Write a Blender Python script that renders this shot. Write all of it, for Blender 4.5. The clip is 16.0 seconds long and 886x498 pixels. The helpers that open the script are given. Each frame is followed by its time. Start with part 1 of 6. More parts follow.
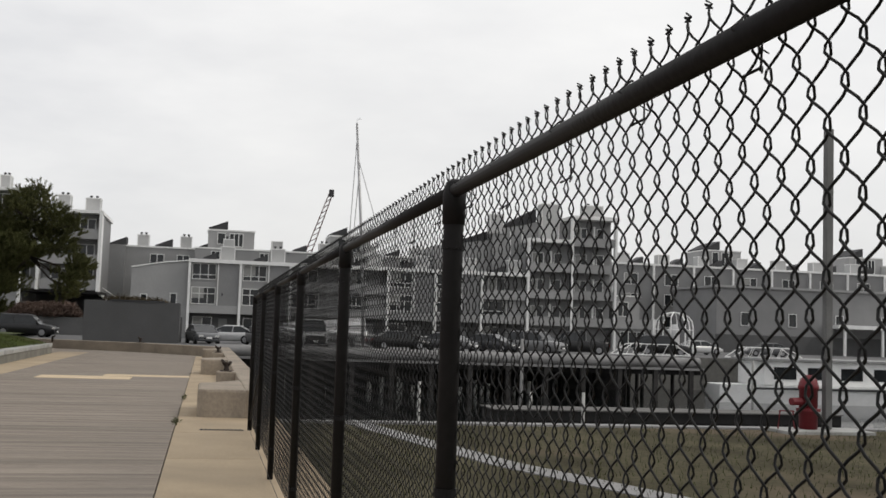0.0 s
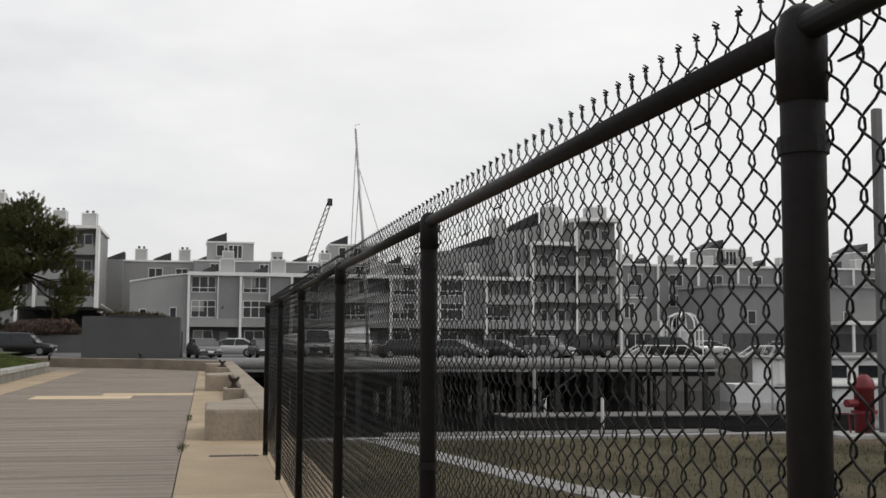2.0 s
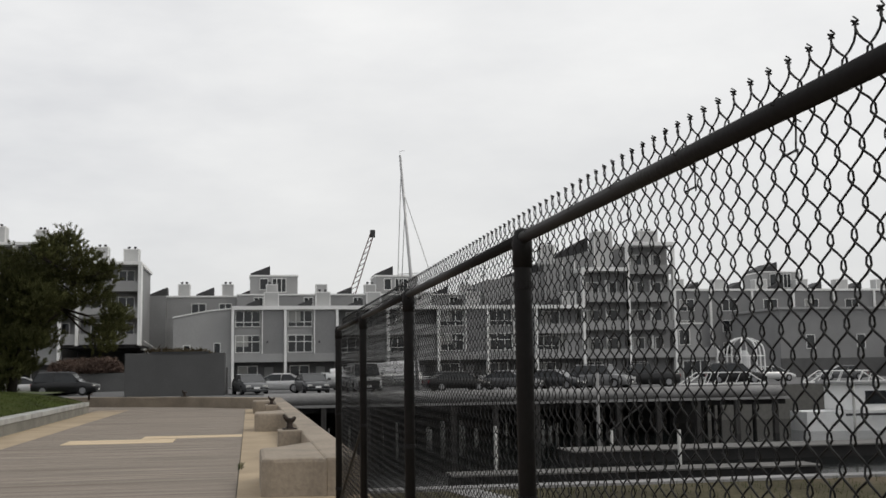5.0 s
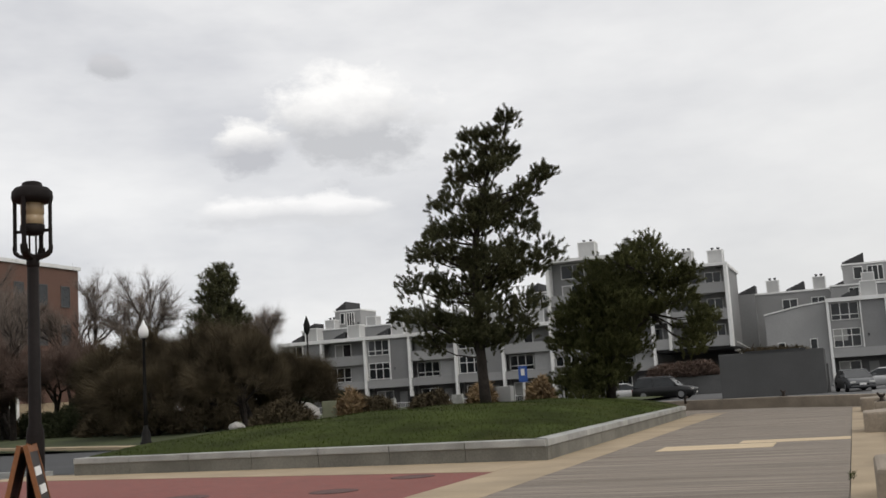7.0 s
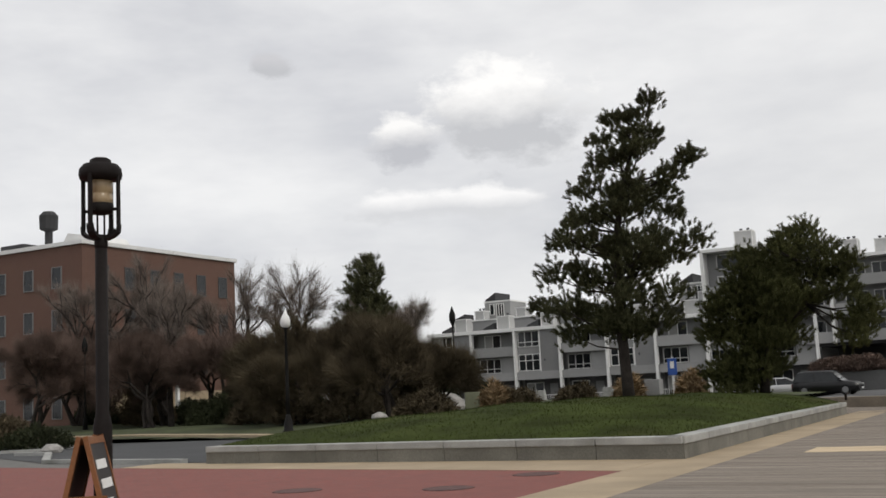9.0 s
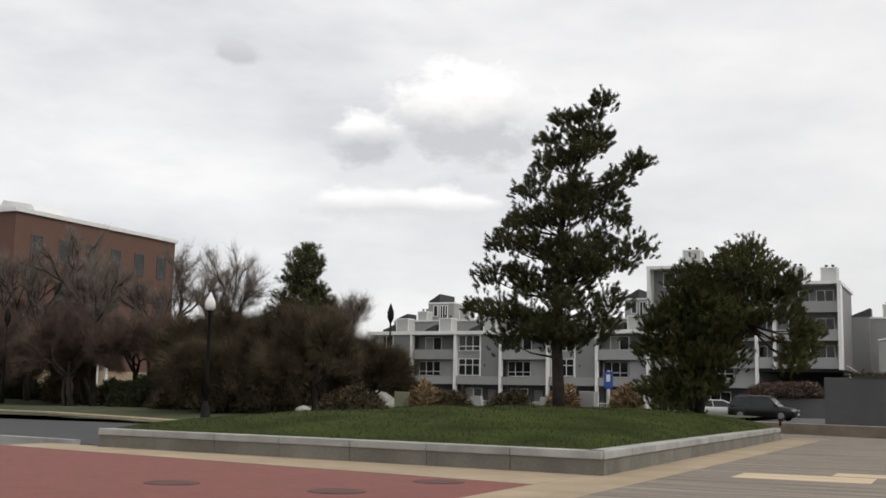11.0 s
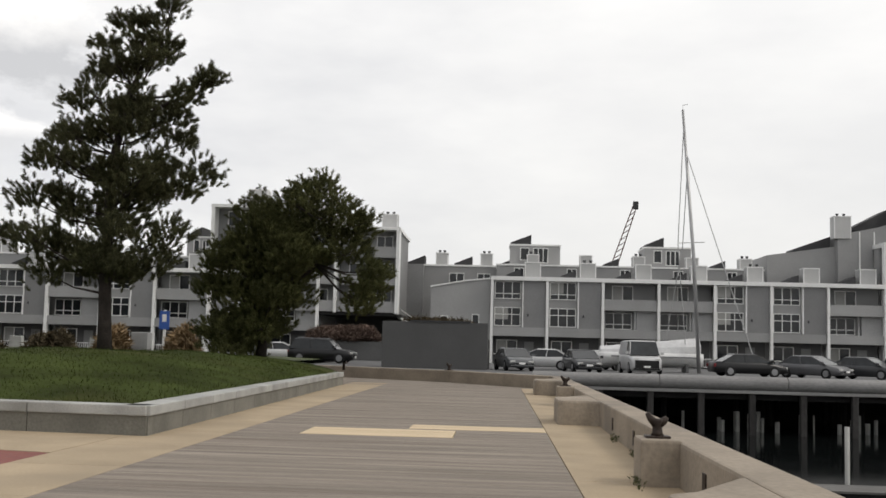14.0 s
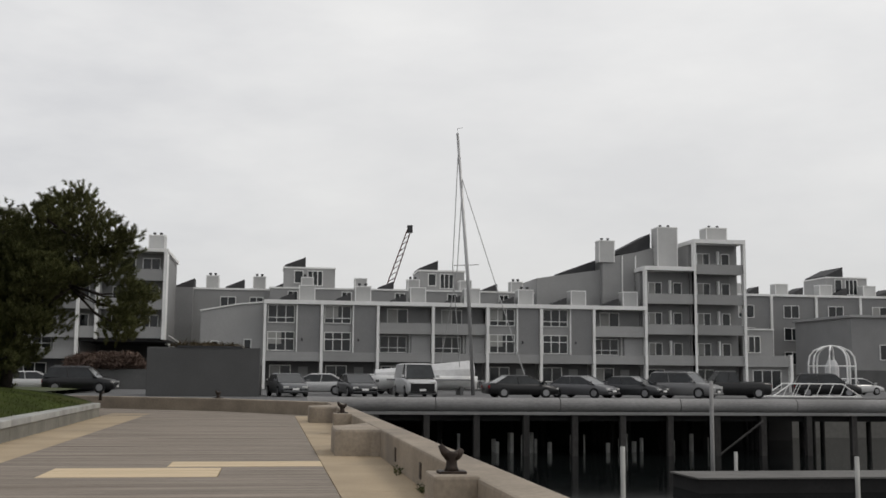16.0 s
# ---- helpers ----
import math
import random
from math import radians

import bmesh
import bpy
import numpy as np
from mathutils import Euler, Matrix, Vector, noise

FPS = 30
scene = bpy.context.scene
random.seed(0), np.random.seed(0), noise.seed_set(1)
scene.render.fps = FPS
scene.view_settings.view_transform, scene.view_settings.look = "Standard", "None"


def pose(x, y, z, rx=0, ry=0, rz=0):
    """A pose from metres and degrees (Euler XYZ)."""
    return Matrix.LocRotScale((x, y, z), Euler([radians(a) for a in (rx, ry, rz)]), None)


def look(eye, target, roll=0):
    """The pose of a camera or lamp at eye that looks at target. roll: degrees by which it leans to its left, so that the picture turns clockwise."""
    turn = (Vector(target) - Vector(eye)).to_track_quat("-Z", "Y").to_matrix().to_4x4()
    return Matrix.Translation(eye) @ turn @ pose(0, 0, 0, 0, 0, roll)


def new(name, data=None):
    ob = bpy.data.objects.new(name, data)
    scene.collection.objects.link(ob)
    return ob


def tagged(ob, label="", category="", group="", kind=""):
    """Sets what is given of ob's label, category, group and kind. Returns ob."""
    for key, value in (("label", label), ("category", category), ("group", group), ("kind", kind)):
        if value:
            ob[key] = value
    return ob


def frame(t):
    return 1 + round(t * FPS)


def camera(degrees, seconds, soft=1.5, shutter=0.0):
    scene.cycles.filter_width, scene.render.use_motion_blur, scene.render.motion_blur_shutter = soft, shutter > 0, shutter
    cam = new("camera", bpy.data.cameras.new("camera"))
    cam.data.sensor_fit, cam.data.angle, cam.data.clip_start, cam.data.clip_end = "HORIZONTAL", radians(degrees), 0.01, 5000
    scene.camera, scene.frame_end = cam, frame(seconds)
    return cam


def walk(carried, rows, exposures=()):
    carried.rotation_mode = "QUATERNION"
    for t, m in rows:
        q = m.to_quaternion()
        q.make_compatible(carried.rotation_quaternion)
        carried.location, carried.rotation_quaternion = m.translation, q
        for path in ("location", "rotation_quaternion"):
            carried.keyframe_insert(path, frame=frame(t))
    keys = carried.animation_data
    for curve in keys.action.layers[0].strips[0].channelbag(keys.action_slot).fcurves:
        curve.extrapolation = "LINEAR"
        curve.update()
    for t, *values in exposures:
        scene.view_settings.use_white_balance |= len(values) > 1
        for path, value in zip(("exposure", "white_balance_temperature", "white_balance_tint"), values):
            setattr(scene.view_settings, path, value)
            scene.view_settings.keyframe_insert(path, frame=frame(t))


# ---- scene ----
cam = camera(44.0, 16.0, soft=1.6)
PATH = [
    (0, (0.371, -12.715, 1.51), (0.788, -10.764, 1.66), 1.9),
    (0.5, (0.327, -12.358, 1.503), (0.798, -10.422, 1.664), 1.1),
    (1, (0.321, -11.889, 1.509), (0.736, -9.939, 1.67), 0.5),
    (1.5, (0.292, -11.381, 1.506), (0.685, -9.429, 1.69), 1.7),
    (2, (0.282, -10.93, 1.5), (0.702, -8.981, 1.663), 0.3),
    (2.5, (0.277, -10.267, 1.488), (0.652, -8.313, 1.694), 1.5),
    (3, (0.263, -9.776, 1.499), (0.712, -7.838, 1.711), -0.1),
    (5.5, (0.131, -7.442, 1.459), (0.381, -5.471, 1.68), -1.5),
    (6, (0.118, -6.923, 1.422), (0.113, -4.935, 1.641), -2.6),
    (6.5, (0.138, -6.56, 1.43), (-0.282, -4.621, 1.679), -1.1),
    (7, (0.191, -6.278, 1.453), (-0.486, -4.414, 1.716), -3.6),
    (7.5, (0.257, -6.169, 1.448), (-0.502, -4.336, 1.7), -4.3),
    (8, (0.298, -5.718, 1.442), (-0.504, -3.903, 1.693), -2.5),
    (8.5, (0.311, -5.349, 1.445), (-0.607, -3.592, 1.709), -3.8),
    (11, (0.092, -3.274, 1.351), (-0.766, -1.487, 1.616), 1.1),
    (11.5, (-0.128, -2.643, 1.384), (-0.884, -0.81, 1.651), 0.3),
    (12, (-0.302, -2.306, 1.383), (-0.93, -0.42, 1.604), 0.8),
    (12.5, (-0.665, -1.903, 1.383), (-1.097, 0.039, 1.592), -0.1),
    (13, (-0.806, -1.405, 1.359), (-1.215, 0.544, 1.55), 1.2),
    (13.5, (-0.863, -0.675, 1.382), (-1.161, 1.294, 1.561), -0.1),
    (14, (-0.833, 0.119, 1.378), (-0.937, 2.108, 1.556), 1.5),
    (14.5, (-0.856, 0.791, 1.321), (-0.868, 2.784, 1.49), 3.7),
    (15, (-0.851, 1.075, 1.342), (-0.614, 3.049, 1.561), 0.4),
    (15.5, (-0.807, 1.288, 1.364), (-0.59, 3.268, 1.543), -0.8),
    (16, (-0.816, 1.701, 1.384), (-0.512, 3.664, 1.613), 0.5),
]
EXPOSURES = [(0.0, 0.03, 6660, 10.5), (3.0, 0.02, 6640, 10.5), (5.5, -0.06, 6620, 10), (6.5, -0.05, 6640, 10.5), (8.5, -0.06, 6640, 10.5), (11.0, 0.06, 6670, 10.5),
             (12.5, 0.16, 6690, 10.5), (13.5, 0.13, 6710, 10.5), (14.5, 0.04, 6720, 10.5), (15.0, -0.14, 6680, 10.5), (16.0, -0.17, 6640, 10.5)]
walk(cam, [(t, look(e, g, r)) for t, e, g, r in PATH], EXPOSURES)

# ---------------------------------------------------------------- light
world = bpy.data.worlds.new("overcast_sky")
scene.world = world
world.use_nodes = True
W = world.node_tree
W.nodes.clear()


def wmath(op, a, b=None, clamp=False):
    n = W.nodes.new("ShaderNodeMath")
    n.operation, n.use_clamp = op, clamp
    for i, v in enumerate((a, b)):
        if v is None:
            continue
        if isinstance(v, (int, float)):
            n.inputs[i].default_value = v
        else:
            W.links.new(v, n.inputs[i])
    return n.outputs[0]


def wmix(fac, a, b):
    n = W.nodes.new("ShaderNodeMix")
    n.data_type = "RGBA"
    for i, v in ((0, fac), (6, a), (7, b)):
        if isinstance(v, (int, float)):
            n.inputs[i].default_value = v
        elif isinstance(v, tuple):
            n.inputs[i].default_value = (*v, 1)
        else:
            W.links.new(v, n.inputs[i])
    return n.outputs[2]


def wnoise(vec, scale, detail, rough=0.55):
    n = W.nodes.new("ShaderNodeTexNoise")
    n.inputs["Scale"].default_value, n.inputs["Detail"].default_value = scale, detail
    n.inputs["Roughness"].default_value = rough
    W.links.new(vec, n.inputs["Vector"])
    return n.outputs["Fac"]


SUN_EL, SUN_AZ = radians(48), radians(105)   # azimuth clockwise from +y
sky = W.nodes.new("ShaderNodeTexSky")
sky.sky_type, sky.sun_disc = "NISHITA", False
sky.sun_elevation, sky.sun_rotation = SUN_EL, SUN_AZ
wtc = W.nodes.new("ShaderNodeTexCoord")
wsep = W.nodes.new("ShaderNodeSeparateXYZ")
W.links.new(wtc.outputs["Generated"], wsep.inputs[0])
wx, wy, wz = wsep.outputs
az = wmath("MULTIPLY", wmath("ARCTAN2", wx, wy), 57.2958)
el = wmath("MULTIPLY", wmath("ARCSINE", wz), 57.2958)
wcomb = W.nodes.new("ShaderNodeCombineXYZ")
W.links.new(wmath("MULTIPLY", az, 0.045), wcomb.inputs[0])
W.links.new(wmath("MULTIPLY", el, 0.12), wcomb.inputs[1])
sheet = wnoise(wcomb.outputs[0], 1.3, 5, 0.55)
fine = wnoise(wcomb.outputs[0], 6.0, 5, 0.6)
wcomb2 = W.nodes.new("ShaderNodeCombineXYZ")
W.links.new(wmath("MULTIPLY", az, 0.1), wcomb2.inputs[0])
W.links.new(wmath("MULTIPLY", el, 0.16), wcomb2.inputs[1])
puff = wnoise(wcomb2.outputs[0], 3.0, 6, 0.62)
band = wmath("MULTIPLY", wmath("SUBTRACT", sheet, 0.36), 3.2, True)
cover = wmix(band, (0.60, 0.615, 0.65), (0.84, 0.85, 0.86))
bright = wmath("MULTIPLY", wmath("ADD", az, 28), 0.03, True)
cover = wmix(wmath("MULTIPLY", bright, 0.55), cover, (0.93, 0.935, 0.925))
low = wmath("SUBTRACT", 1.0, wmath("MULTIPLY", wmath("SUBTRACT", el, 4), 0.075, True))
cover = wmix(wmath("MULTIPLY", wmath("MULTIPLY", bright, low), 0.2), cover, (0.25, 0.255, 0.265))


def cumulus(cover, a0, e0, aw, eh, white, grey, strength):
    """One cloud heap, lit from above and grey below."""
    jag = wmath("MULTIPLY", wmath("SUBTRACT", puff, 0.5), 2.0)
    da = wmath("DIVIDE", wmath("SUBTRACT", az, a0), aw)
    de = wmath("DIVIDE", wmath("SUBTRACT", el, e0), eh)
    r = wmath("SQRT", wmath("ADD", wmath("MULTIPLY", da, da), wmath("MULTIPLY", de, de)))
    mask = wmath("MULTIPLY", wmath("SUBTRACT", 1.1, wmath("ADD", r, jag)), 2.6, True)
    shade = wmath("MULTIPLY", wmath("ADD", wmath("ADD", de, 0.35), wmath("MULTIPLY", jag, -0.5)), 1.2, True)
    body = wmix(shade, grey, white)
    return wmix(wmath("MULTIPLY", mask, strength), cover, body)


cover = cumulus(cover, -24.6, 14.6, 4.6, 2.6, (0.98, 0.98, 0.97), (0.55, 0.56, 0.58), 1.0)
cover = cumulus(cover, -29.6, 13.3, 2.2, 1.5, (0.95, 0.95, 0.94), (0.52, 0.53, 0.56), 1.0)
cover = cumulus(cover, -27.6, 9.9, 5.2, 0.9, (0.95, 0.95, 0.95), (0.66, 0.67, 0.69), 0.9)
cover = cumulus(cover, -37.0, 17.3, 1.2, 0.7, (0.6, 0.6, 0.62), (0.5, 0.51, 0.53), 0.8)
nish = W.nodes.new("ShaderNodeMix")
nish.data_type, nish.blend_type = "RGBA", "MULTIPLY"
nish.inputs[0].default_value, nish.inputs[7].default_value = 1.0, (0.10, 0.10, 0.10, 1)
W.links.new(sky.outputs[0], nish.inputs[6])
allsky = wmix(0.93, nish.outputs[2], cover)
bg = W.nodes.new("ShaderNodeBackground")
bg.inputs["Strength"].default_value = 1.12
W.links.new(allsky, bg.inputs["Color"])
wout = W.nodes.new("ShaderNodeOutputWorld")
W.links.new(bg.outputs[0], wout.inputs["Surface"])

sun = new("sun", bpy.data.lights.new("sun", "SUN"))
sun.data.energy, sun.data.angle, sun.data.color = 1.0, radians(14), (1.0, 0.96, 0.9)
sun.matrix_world = look((0, 0, 50), (-50 * math.sin(SUN_AZ) * math.cos(SUN_EL), -50 * math.cos(SUN_AZ) * math.cos(SUN_EL), 50 - 50 * math.sin(SUN_EL)))

# ---------------------------------------------------------------- materials


TONE = 0.66      # paints a little darker than first judged


def mat(name, base, rough=0.75, var=0.12, scale=2.0, fine=25.0, bump=0.15, metal=0.0, tint=None, spec=0.4, obvar=0.0, stain=None, stretch=(1, 1, 1)):
    """Two scales of variation in colour and relief; optional stains and piece-to-piece change."""
    base = tuple(c * TONE for c in base)
    tint = tuple(c * TONE for c in tint) if tint else None
    stain = tuple(c * TONE for c in stain) if stain else None
    m = bpy.data.materials.new(name)
    m.use_nodes = True
    t = m.node_tree
    b = t.nodes["Principled BSDF"]
    L = t.links.new
    tc = t.nodes.new("ShaderNodeTexCoord")
    mp = t.nodes.new("ShaderNodeMapping")
    mp.inputs["Scale"].default_value = stretch
    L(tc.outputs["Object"], mp.inputs[0])

    def nz(s, d):
        n = t.nodes.new("ShaderNodeTexNoise")
        n.inputs["Scale"].default_value, n.inputs["Detail"].default_value = s, d
        L(mp.outputs[0], n.inputs["Vector"])
        return n.outputs["Fac"]

    big, small = nz(scale, 5), nz(fine, 4)

    def mix(f, a, c, blend="MIX"):
        n = t.nodes.new("ShaderNodeMix")
        n.data_type, n.blend_type = "RGBA", blend
        for i, v in ((0, f), (6, a), (7, c)):
            if isinstance(v, (int, float)):
                n.inputs[i].default_value = v
            elif isinstance(v, tuple):
                n.inputs[i].default_value = (*v, 1)
            else:
                L(v, n.inputs[i])
        return n.outputs[2]

    lo = tuple(c * (1 - var) for c in base)
    hi = tuple(min(1, c * (1 + var)) for c in (tint or base))
    ramp = t.nodes.new("ShaderNodeMapRange")
    ramp.inputs[1].default_value, ramp.inputs[2].default_value = 0.3, 0.7
    L(big, ramp.inputs[0])
    col = mix(ramp.outputs[0], lo, hi)
    r2 = t.nodes.new("ShaderNodeMapRange")
    r2.inputs[1].default_value, r2.inputs[2].default_value = 0.25, 0.75
    r2.inputs[3].default_value, r2.inputs[4].default_value = 1 - var * 0.9, 1 + var * 0.7
    L(small, r2.inputs[0])
    comb = t.nodes.new("ShaderNodeCombineColor")
    for i in range(3):
        L(r2.outputs[0], comb.inputs[i])
    col = mix(1.0, col, comb.outputs[0], "MULTIPLY")
    if stain:
        s = nz(scale * 0.37, 6)
        rs = t.nodes.new("ShaderNodeMapRange")
        rs.inputs[1].default_value, rs.inputs[2].default_value = 0.55, 0.72
        L(s, rs.inputs[0])
        col = mix(rs.outputs[0], col, stain)
    if obvar:
        oi = t.nodes.new("ShaderNodeObjectInfo")
        ro = t.nodes.new("ShaderNodeMapRange")
        ro.inputs[3].default_value, ro.inputs[4].default_value = 1 - obvar, 1 + obvar
        L(oi.outputs["Random"], ro.inputs[0])
        c2 = t.nodes.new("ShaderNodeCombineColor")
        for i in range(3):
            L(ro.outputs[0], c2.inputs[i])
        col = mix(1.0, col, c2.outputs[0], "MULTIPLY")
    L(col, b.inputs["Base Color"])
    b.inputs["Roughness"].default_value = rough
    b.inputs["Metallic"].default_value = metal
    b.inputs["Specular IOR Level"].default_value = spec
    if bump:
        bp = t.nodes.new("ShaderNodeBump")
        bp.inputs["Strength"].default_value, bp.inputs["Distance"].default_value = bump, 0.02
        L(small, bp.inputs["Height"])
        L(bp.outputs[0], b.inputs["Normal"])
    return m


def leafmat(name, base, var=0.35, rough=0.7):
    m = bpy.data.materials.new(name)
    m.use_nodes = True
    t = m.node_tree
    b = t.nodes["Principled BSDF"]
    g = t.nodes.new("ShaderNodeNewGeometry")
    r = t.nodes.new("ShaderNodeMapRange")
    r.inputs[3].default_value, r.inputs[4].default_value = 1 - var, 1 + var
    t.links.new(g.outputs["Random Per Island"], r.inputs[0])
    tc = t.nodes.new("ShaderNodeTexCoord")
    n = t.nodes.new("ShaderNodeTexNoise")
    n.inputs["Scale"].default_value = 0.8
    t.links.new(tc.outputs["Object"], n.inputs["Vector"])
    r2 = t.nodes.new("ShaderNodeMapRange")
    r2.inputs[1].default_value, r2.inputs[2].default_value = 0.3, 0.7
    r2.inputs[3].default_value, r2.inputs[4].default_value = 0.7, 1.35
    t.links.new(n.outputs["Fac"], r2.inputs[0])
    mu = t.nodes.new("ShaderNodeMath")
    mu.operation = "MULTIPLY"
    t.links.new(r.outputs[0], mu.inputs[0]), t.links.new(r2.outputs[0], mu.inputs[1])
    cc = t.nodes.new("ShaderNodeCombineColor")
    for i in range(3):
        t.links.new(mu.outputs[0], cc.inputs[i])
    mx = t.nodes.new("ShaderNodeMix")
    mx.data_type, mx.blend_type = "RGBA", "MULTIPLY"
    mx.inputs[0].default_value, mx.inputs[6].default_value = 1.0, (*base, 1)
    t.links.new(cc.outputs[0], mx.inputs[7])
    t.links.new(mx.outputs[2], b.inputs["Base Color"])
    b.inputs["Roughness"].default_value = rough
    b.inputs["Specular IOR Level"].default_value = 0.1
    return m


def brickmat(name, c1, c2, mortar, w, h, joint, rough=0.85, axes="XY"):
    m = mat(name, c1, rough, 0.15, 1.2, 30, 0.1)
    t = m.node_tree
    b = t.nodes["Principled BSDF"]
    old = b.inputs["Base Color"].links[0].from_socket
    br = t.nodes.new("ShaderNodeTexBrick")
    br.inputs["Color1"].default_value, br.inputs["Color2"].default_value = (*c1, 1), (*c2, 1)
    br.inputs["Mortar"].default_value = (*mortar, 1)
    br.inputs["Scale"].default_value = 1.0
    br.inputs["Brick Width"].default_value, br.inputs["Row Height"].default_value = w, h
    br.inputs["Mortar Size"].default_value = joint
    tc = t.nodes.new("ShaderNodeTexCoord")
    sp = t.nodes.new("ShaderNodeSeparateXYZ")
    cb = t.nodes.new("ShaderNodeCombineXYZ")
    t.links.new(tc.outputs["Object"], sp.inputs[0])
    t.links.new(sp.outputs["XYZ".index(axes[0])], cb.inputs[0])
    t.links.new(sp.outputs["XYZ".index(axes[1])], cb.inputs[1])
    t.links.new(cb.outputs[0], br.inputs["Vector"])
    mx = t.nodes.new("ShaderNodeMix")
    mx.data_type = "RGBA"
    mx.inputs[0].default_value = 0.6
    t.links.new(old, mx.inputs[6]), t.links.new(br.outputs["Color"], mx.inputs[7])
    t.links.new(mx.outputs[2], b.inputs["Base Color"])
    return m


def glassmat(name, col, rough=0.06):
    m = mat(name, col, rough, 0.35, 0.5, 3, 0.0, spec=0.4)
    return m


M_concrete = mat("weathered_concrete", (0.40, 0.35, 0.28), 0.85, 0.16, 1.3, 22, 0.25, tint=(0.43, 0.37, 0.29), stain=(0.27, 0.24, 0.2))
M_walltop = mat("parapet_concrete", (0.40, 0.335, 0.26), 0.85, 0.2, 1.1, 18, 0.3, stain=(0.22, 0.19, 0.16))
M_strip = mat("tan_paving", (0.53, 0.415, 0.275), 0.85, 0.13, 0.9, 28, 0.2, stain=(0.40, 0.32, 0.22), obvar=0.06)
M_granite = mat("grey_granite", (0.5, 0.5, 0.475), 0.75, 0.18, 1.5, 45, 0.2, obvar=0.08, stain=(0.3, 0.3, 0.27))
M_planter = mat("planter_concrete", (0.25, 0.24, 0.205), 0.85, 0.22, 1.0, 25, 0.3, stain=(0.15, 0.145, 0.12), obvar=0.08)
M_plank = mat("weathered_plank", (0.345, 0.295, 0.245), 0.8, 0.28, 0.9, 16, 0.4, obvar=0.07, stain=(0.235, 0.19, 0.155), stretch=(0.35, 6, 1), spec=0.18)
M_newplank = mat("new_plank", (0.84, 0.66, 0.43), 0.75, 0.12, 1.5, 20, 0.25, obvar=0.06, stretch=(0.4, 6, 1))
M_ground = mat("grey_ground", (0.2, 0.195, 0.18), 0.9, 0.2, 0.05, 3, 0.1)
M_asphalt = mat("asphalt", (0.075, 0.077, 0.08), 0.85, 0.2, 0.3, 30, 0.2)
M_lot = mat("parking_asphalt", (0.16, 0.16, 0.16), 0.85, 0.2, 0.3, 20, 0.2)
M_soil = mat("bare_soil", (0.10, 0.075, 0.055), 0.95, 0.35, 1.2, 12, 0.3)
M_lawn = mat("lawn", (0.05, 0.066, 0.017), 0.9, 0.35, 0.6, 12, 0.4, tint=(0.06, 0.078, 0.02), stain=(0.085, 0.085, 0.027), spec=0.03)
M_blade = leafmat("grass_blade", (0.034, 0.044, 0.012))
M_brickpave = brickmat("red_brick_paving", (0.25, 0.075, 0.06), (0.19, 0.06, 0.05), (0.2, 0.12, 0.1), 0.2, 0.1, 0.006)
M_brickwall = brickmat("red_brick_wall", (0.155, 0.078, 0.056), (0.13, 0.064, 0.047), (0.18, 0.125, 0.1), 0.22, 0.075, 0.01, axes="YZ")
M_brickwall_b = brickmat("red_brick_end_wall", (0.155, 0.078, 0.056), (0.13, 0.064, 0.047), (0.18, 0.125, 0.1), 0.22, 0.075, 0.01, axes="XZ")
M_black = mat("black_vinyl", (0.012, 0.011, 0.011), 0.6, 0.25, 6, 60, 0.1, spec=0.2)
M_blackpaint = mat("black_paint", (0.016, 0.015, 0.014), 0.6, 0.25, 5, 60, 0.1, spec=0.12)
M_wire = mat("vinyl_wire", (0.013, 0.013, 0.013), 0.6, 0.2, 5, 40, 0.0, spec=0.2)
M_siding = mat("grey_siding", (0.44, 0.44, 0.435), 0.7, 0.06, 0.5, 6, 0.05, stain=(0.395, 0.395, 0.39), obvar=0.09)
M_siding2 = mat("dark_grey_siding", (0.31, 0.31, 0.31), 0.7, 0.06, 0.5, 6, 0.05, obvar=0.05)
M_chimney = mat("pale_grey_siding", (0.66, 0.66, 0.65), 0.7, 0.06, 0.5, 6, 0.05, obvar=0.06)
M_trim = mat("white_trim", (1.12, 1.12, 1.1), 0.6, 0.05, 0.8, 8, 0.03, stain=(0.98, 0.97, 0.93))
M_roof = mat("dark_roofing", (0.065, 0.065, 0.068), 0.8, 0.2, 0.8, 10, 0.1)
# far below the siding grey: on recessed walls the shade is painted in
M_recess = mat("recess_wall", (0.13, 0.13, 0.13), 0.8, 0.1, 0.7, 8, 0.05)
M_glass = glassmat("window_glass", (0.03, 0.033, 0.036))
M_blind = mat("pale_blind", (0.42, 0.42, 0.4), 0.6, 0.1, 1.0, 6, 0.0)
M_box = mat("grey_screen", (0.115, 0.115, 0.115), 0.8, 0.08, 0.6, 10, 0.1)
M_bark = mat("pine_bark", (0.045, 0.036, 0.03), 0.95, 0.4, 4, 20, 0.6)
M_needle = leafmat("pine_needles", (0.07, 0.072, 0.036), 0.5)
M_needle2 = leafmat("shrub_pine_needles", (0.076, 0.08, 0.032), 0.5)
M_twig = leafmat("bare_twigs", (0.075, 0.06, 0.038), 0.35, 0.9)
M_redtwig = leafmat("reddish_twigs", (0.12, 0.085, 0.07), 0.3, 0.9)
M_twig2 = leafmat("grey_twigs", (0.17, 0.14, 0.12), 0.3, 0.9)
M_hedge = leafmat("dark_hedge", (0.03, 0.035, 0.017), 0.4)
M_straw = leafmat("dry_grass", (0.2, 0.14, 0.08), 0.3)
M_pier = mat("pier_concrete", (0.35, 0.345, 0.34), 0.85, 0.18, 0.8, 12, 0.25, stain=(0.24, 0.235, 0.23), stretch=(0.4, 1, 1))
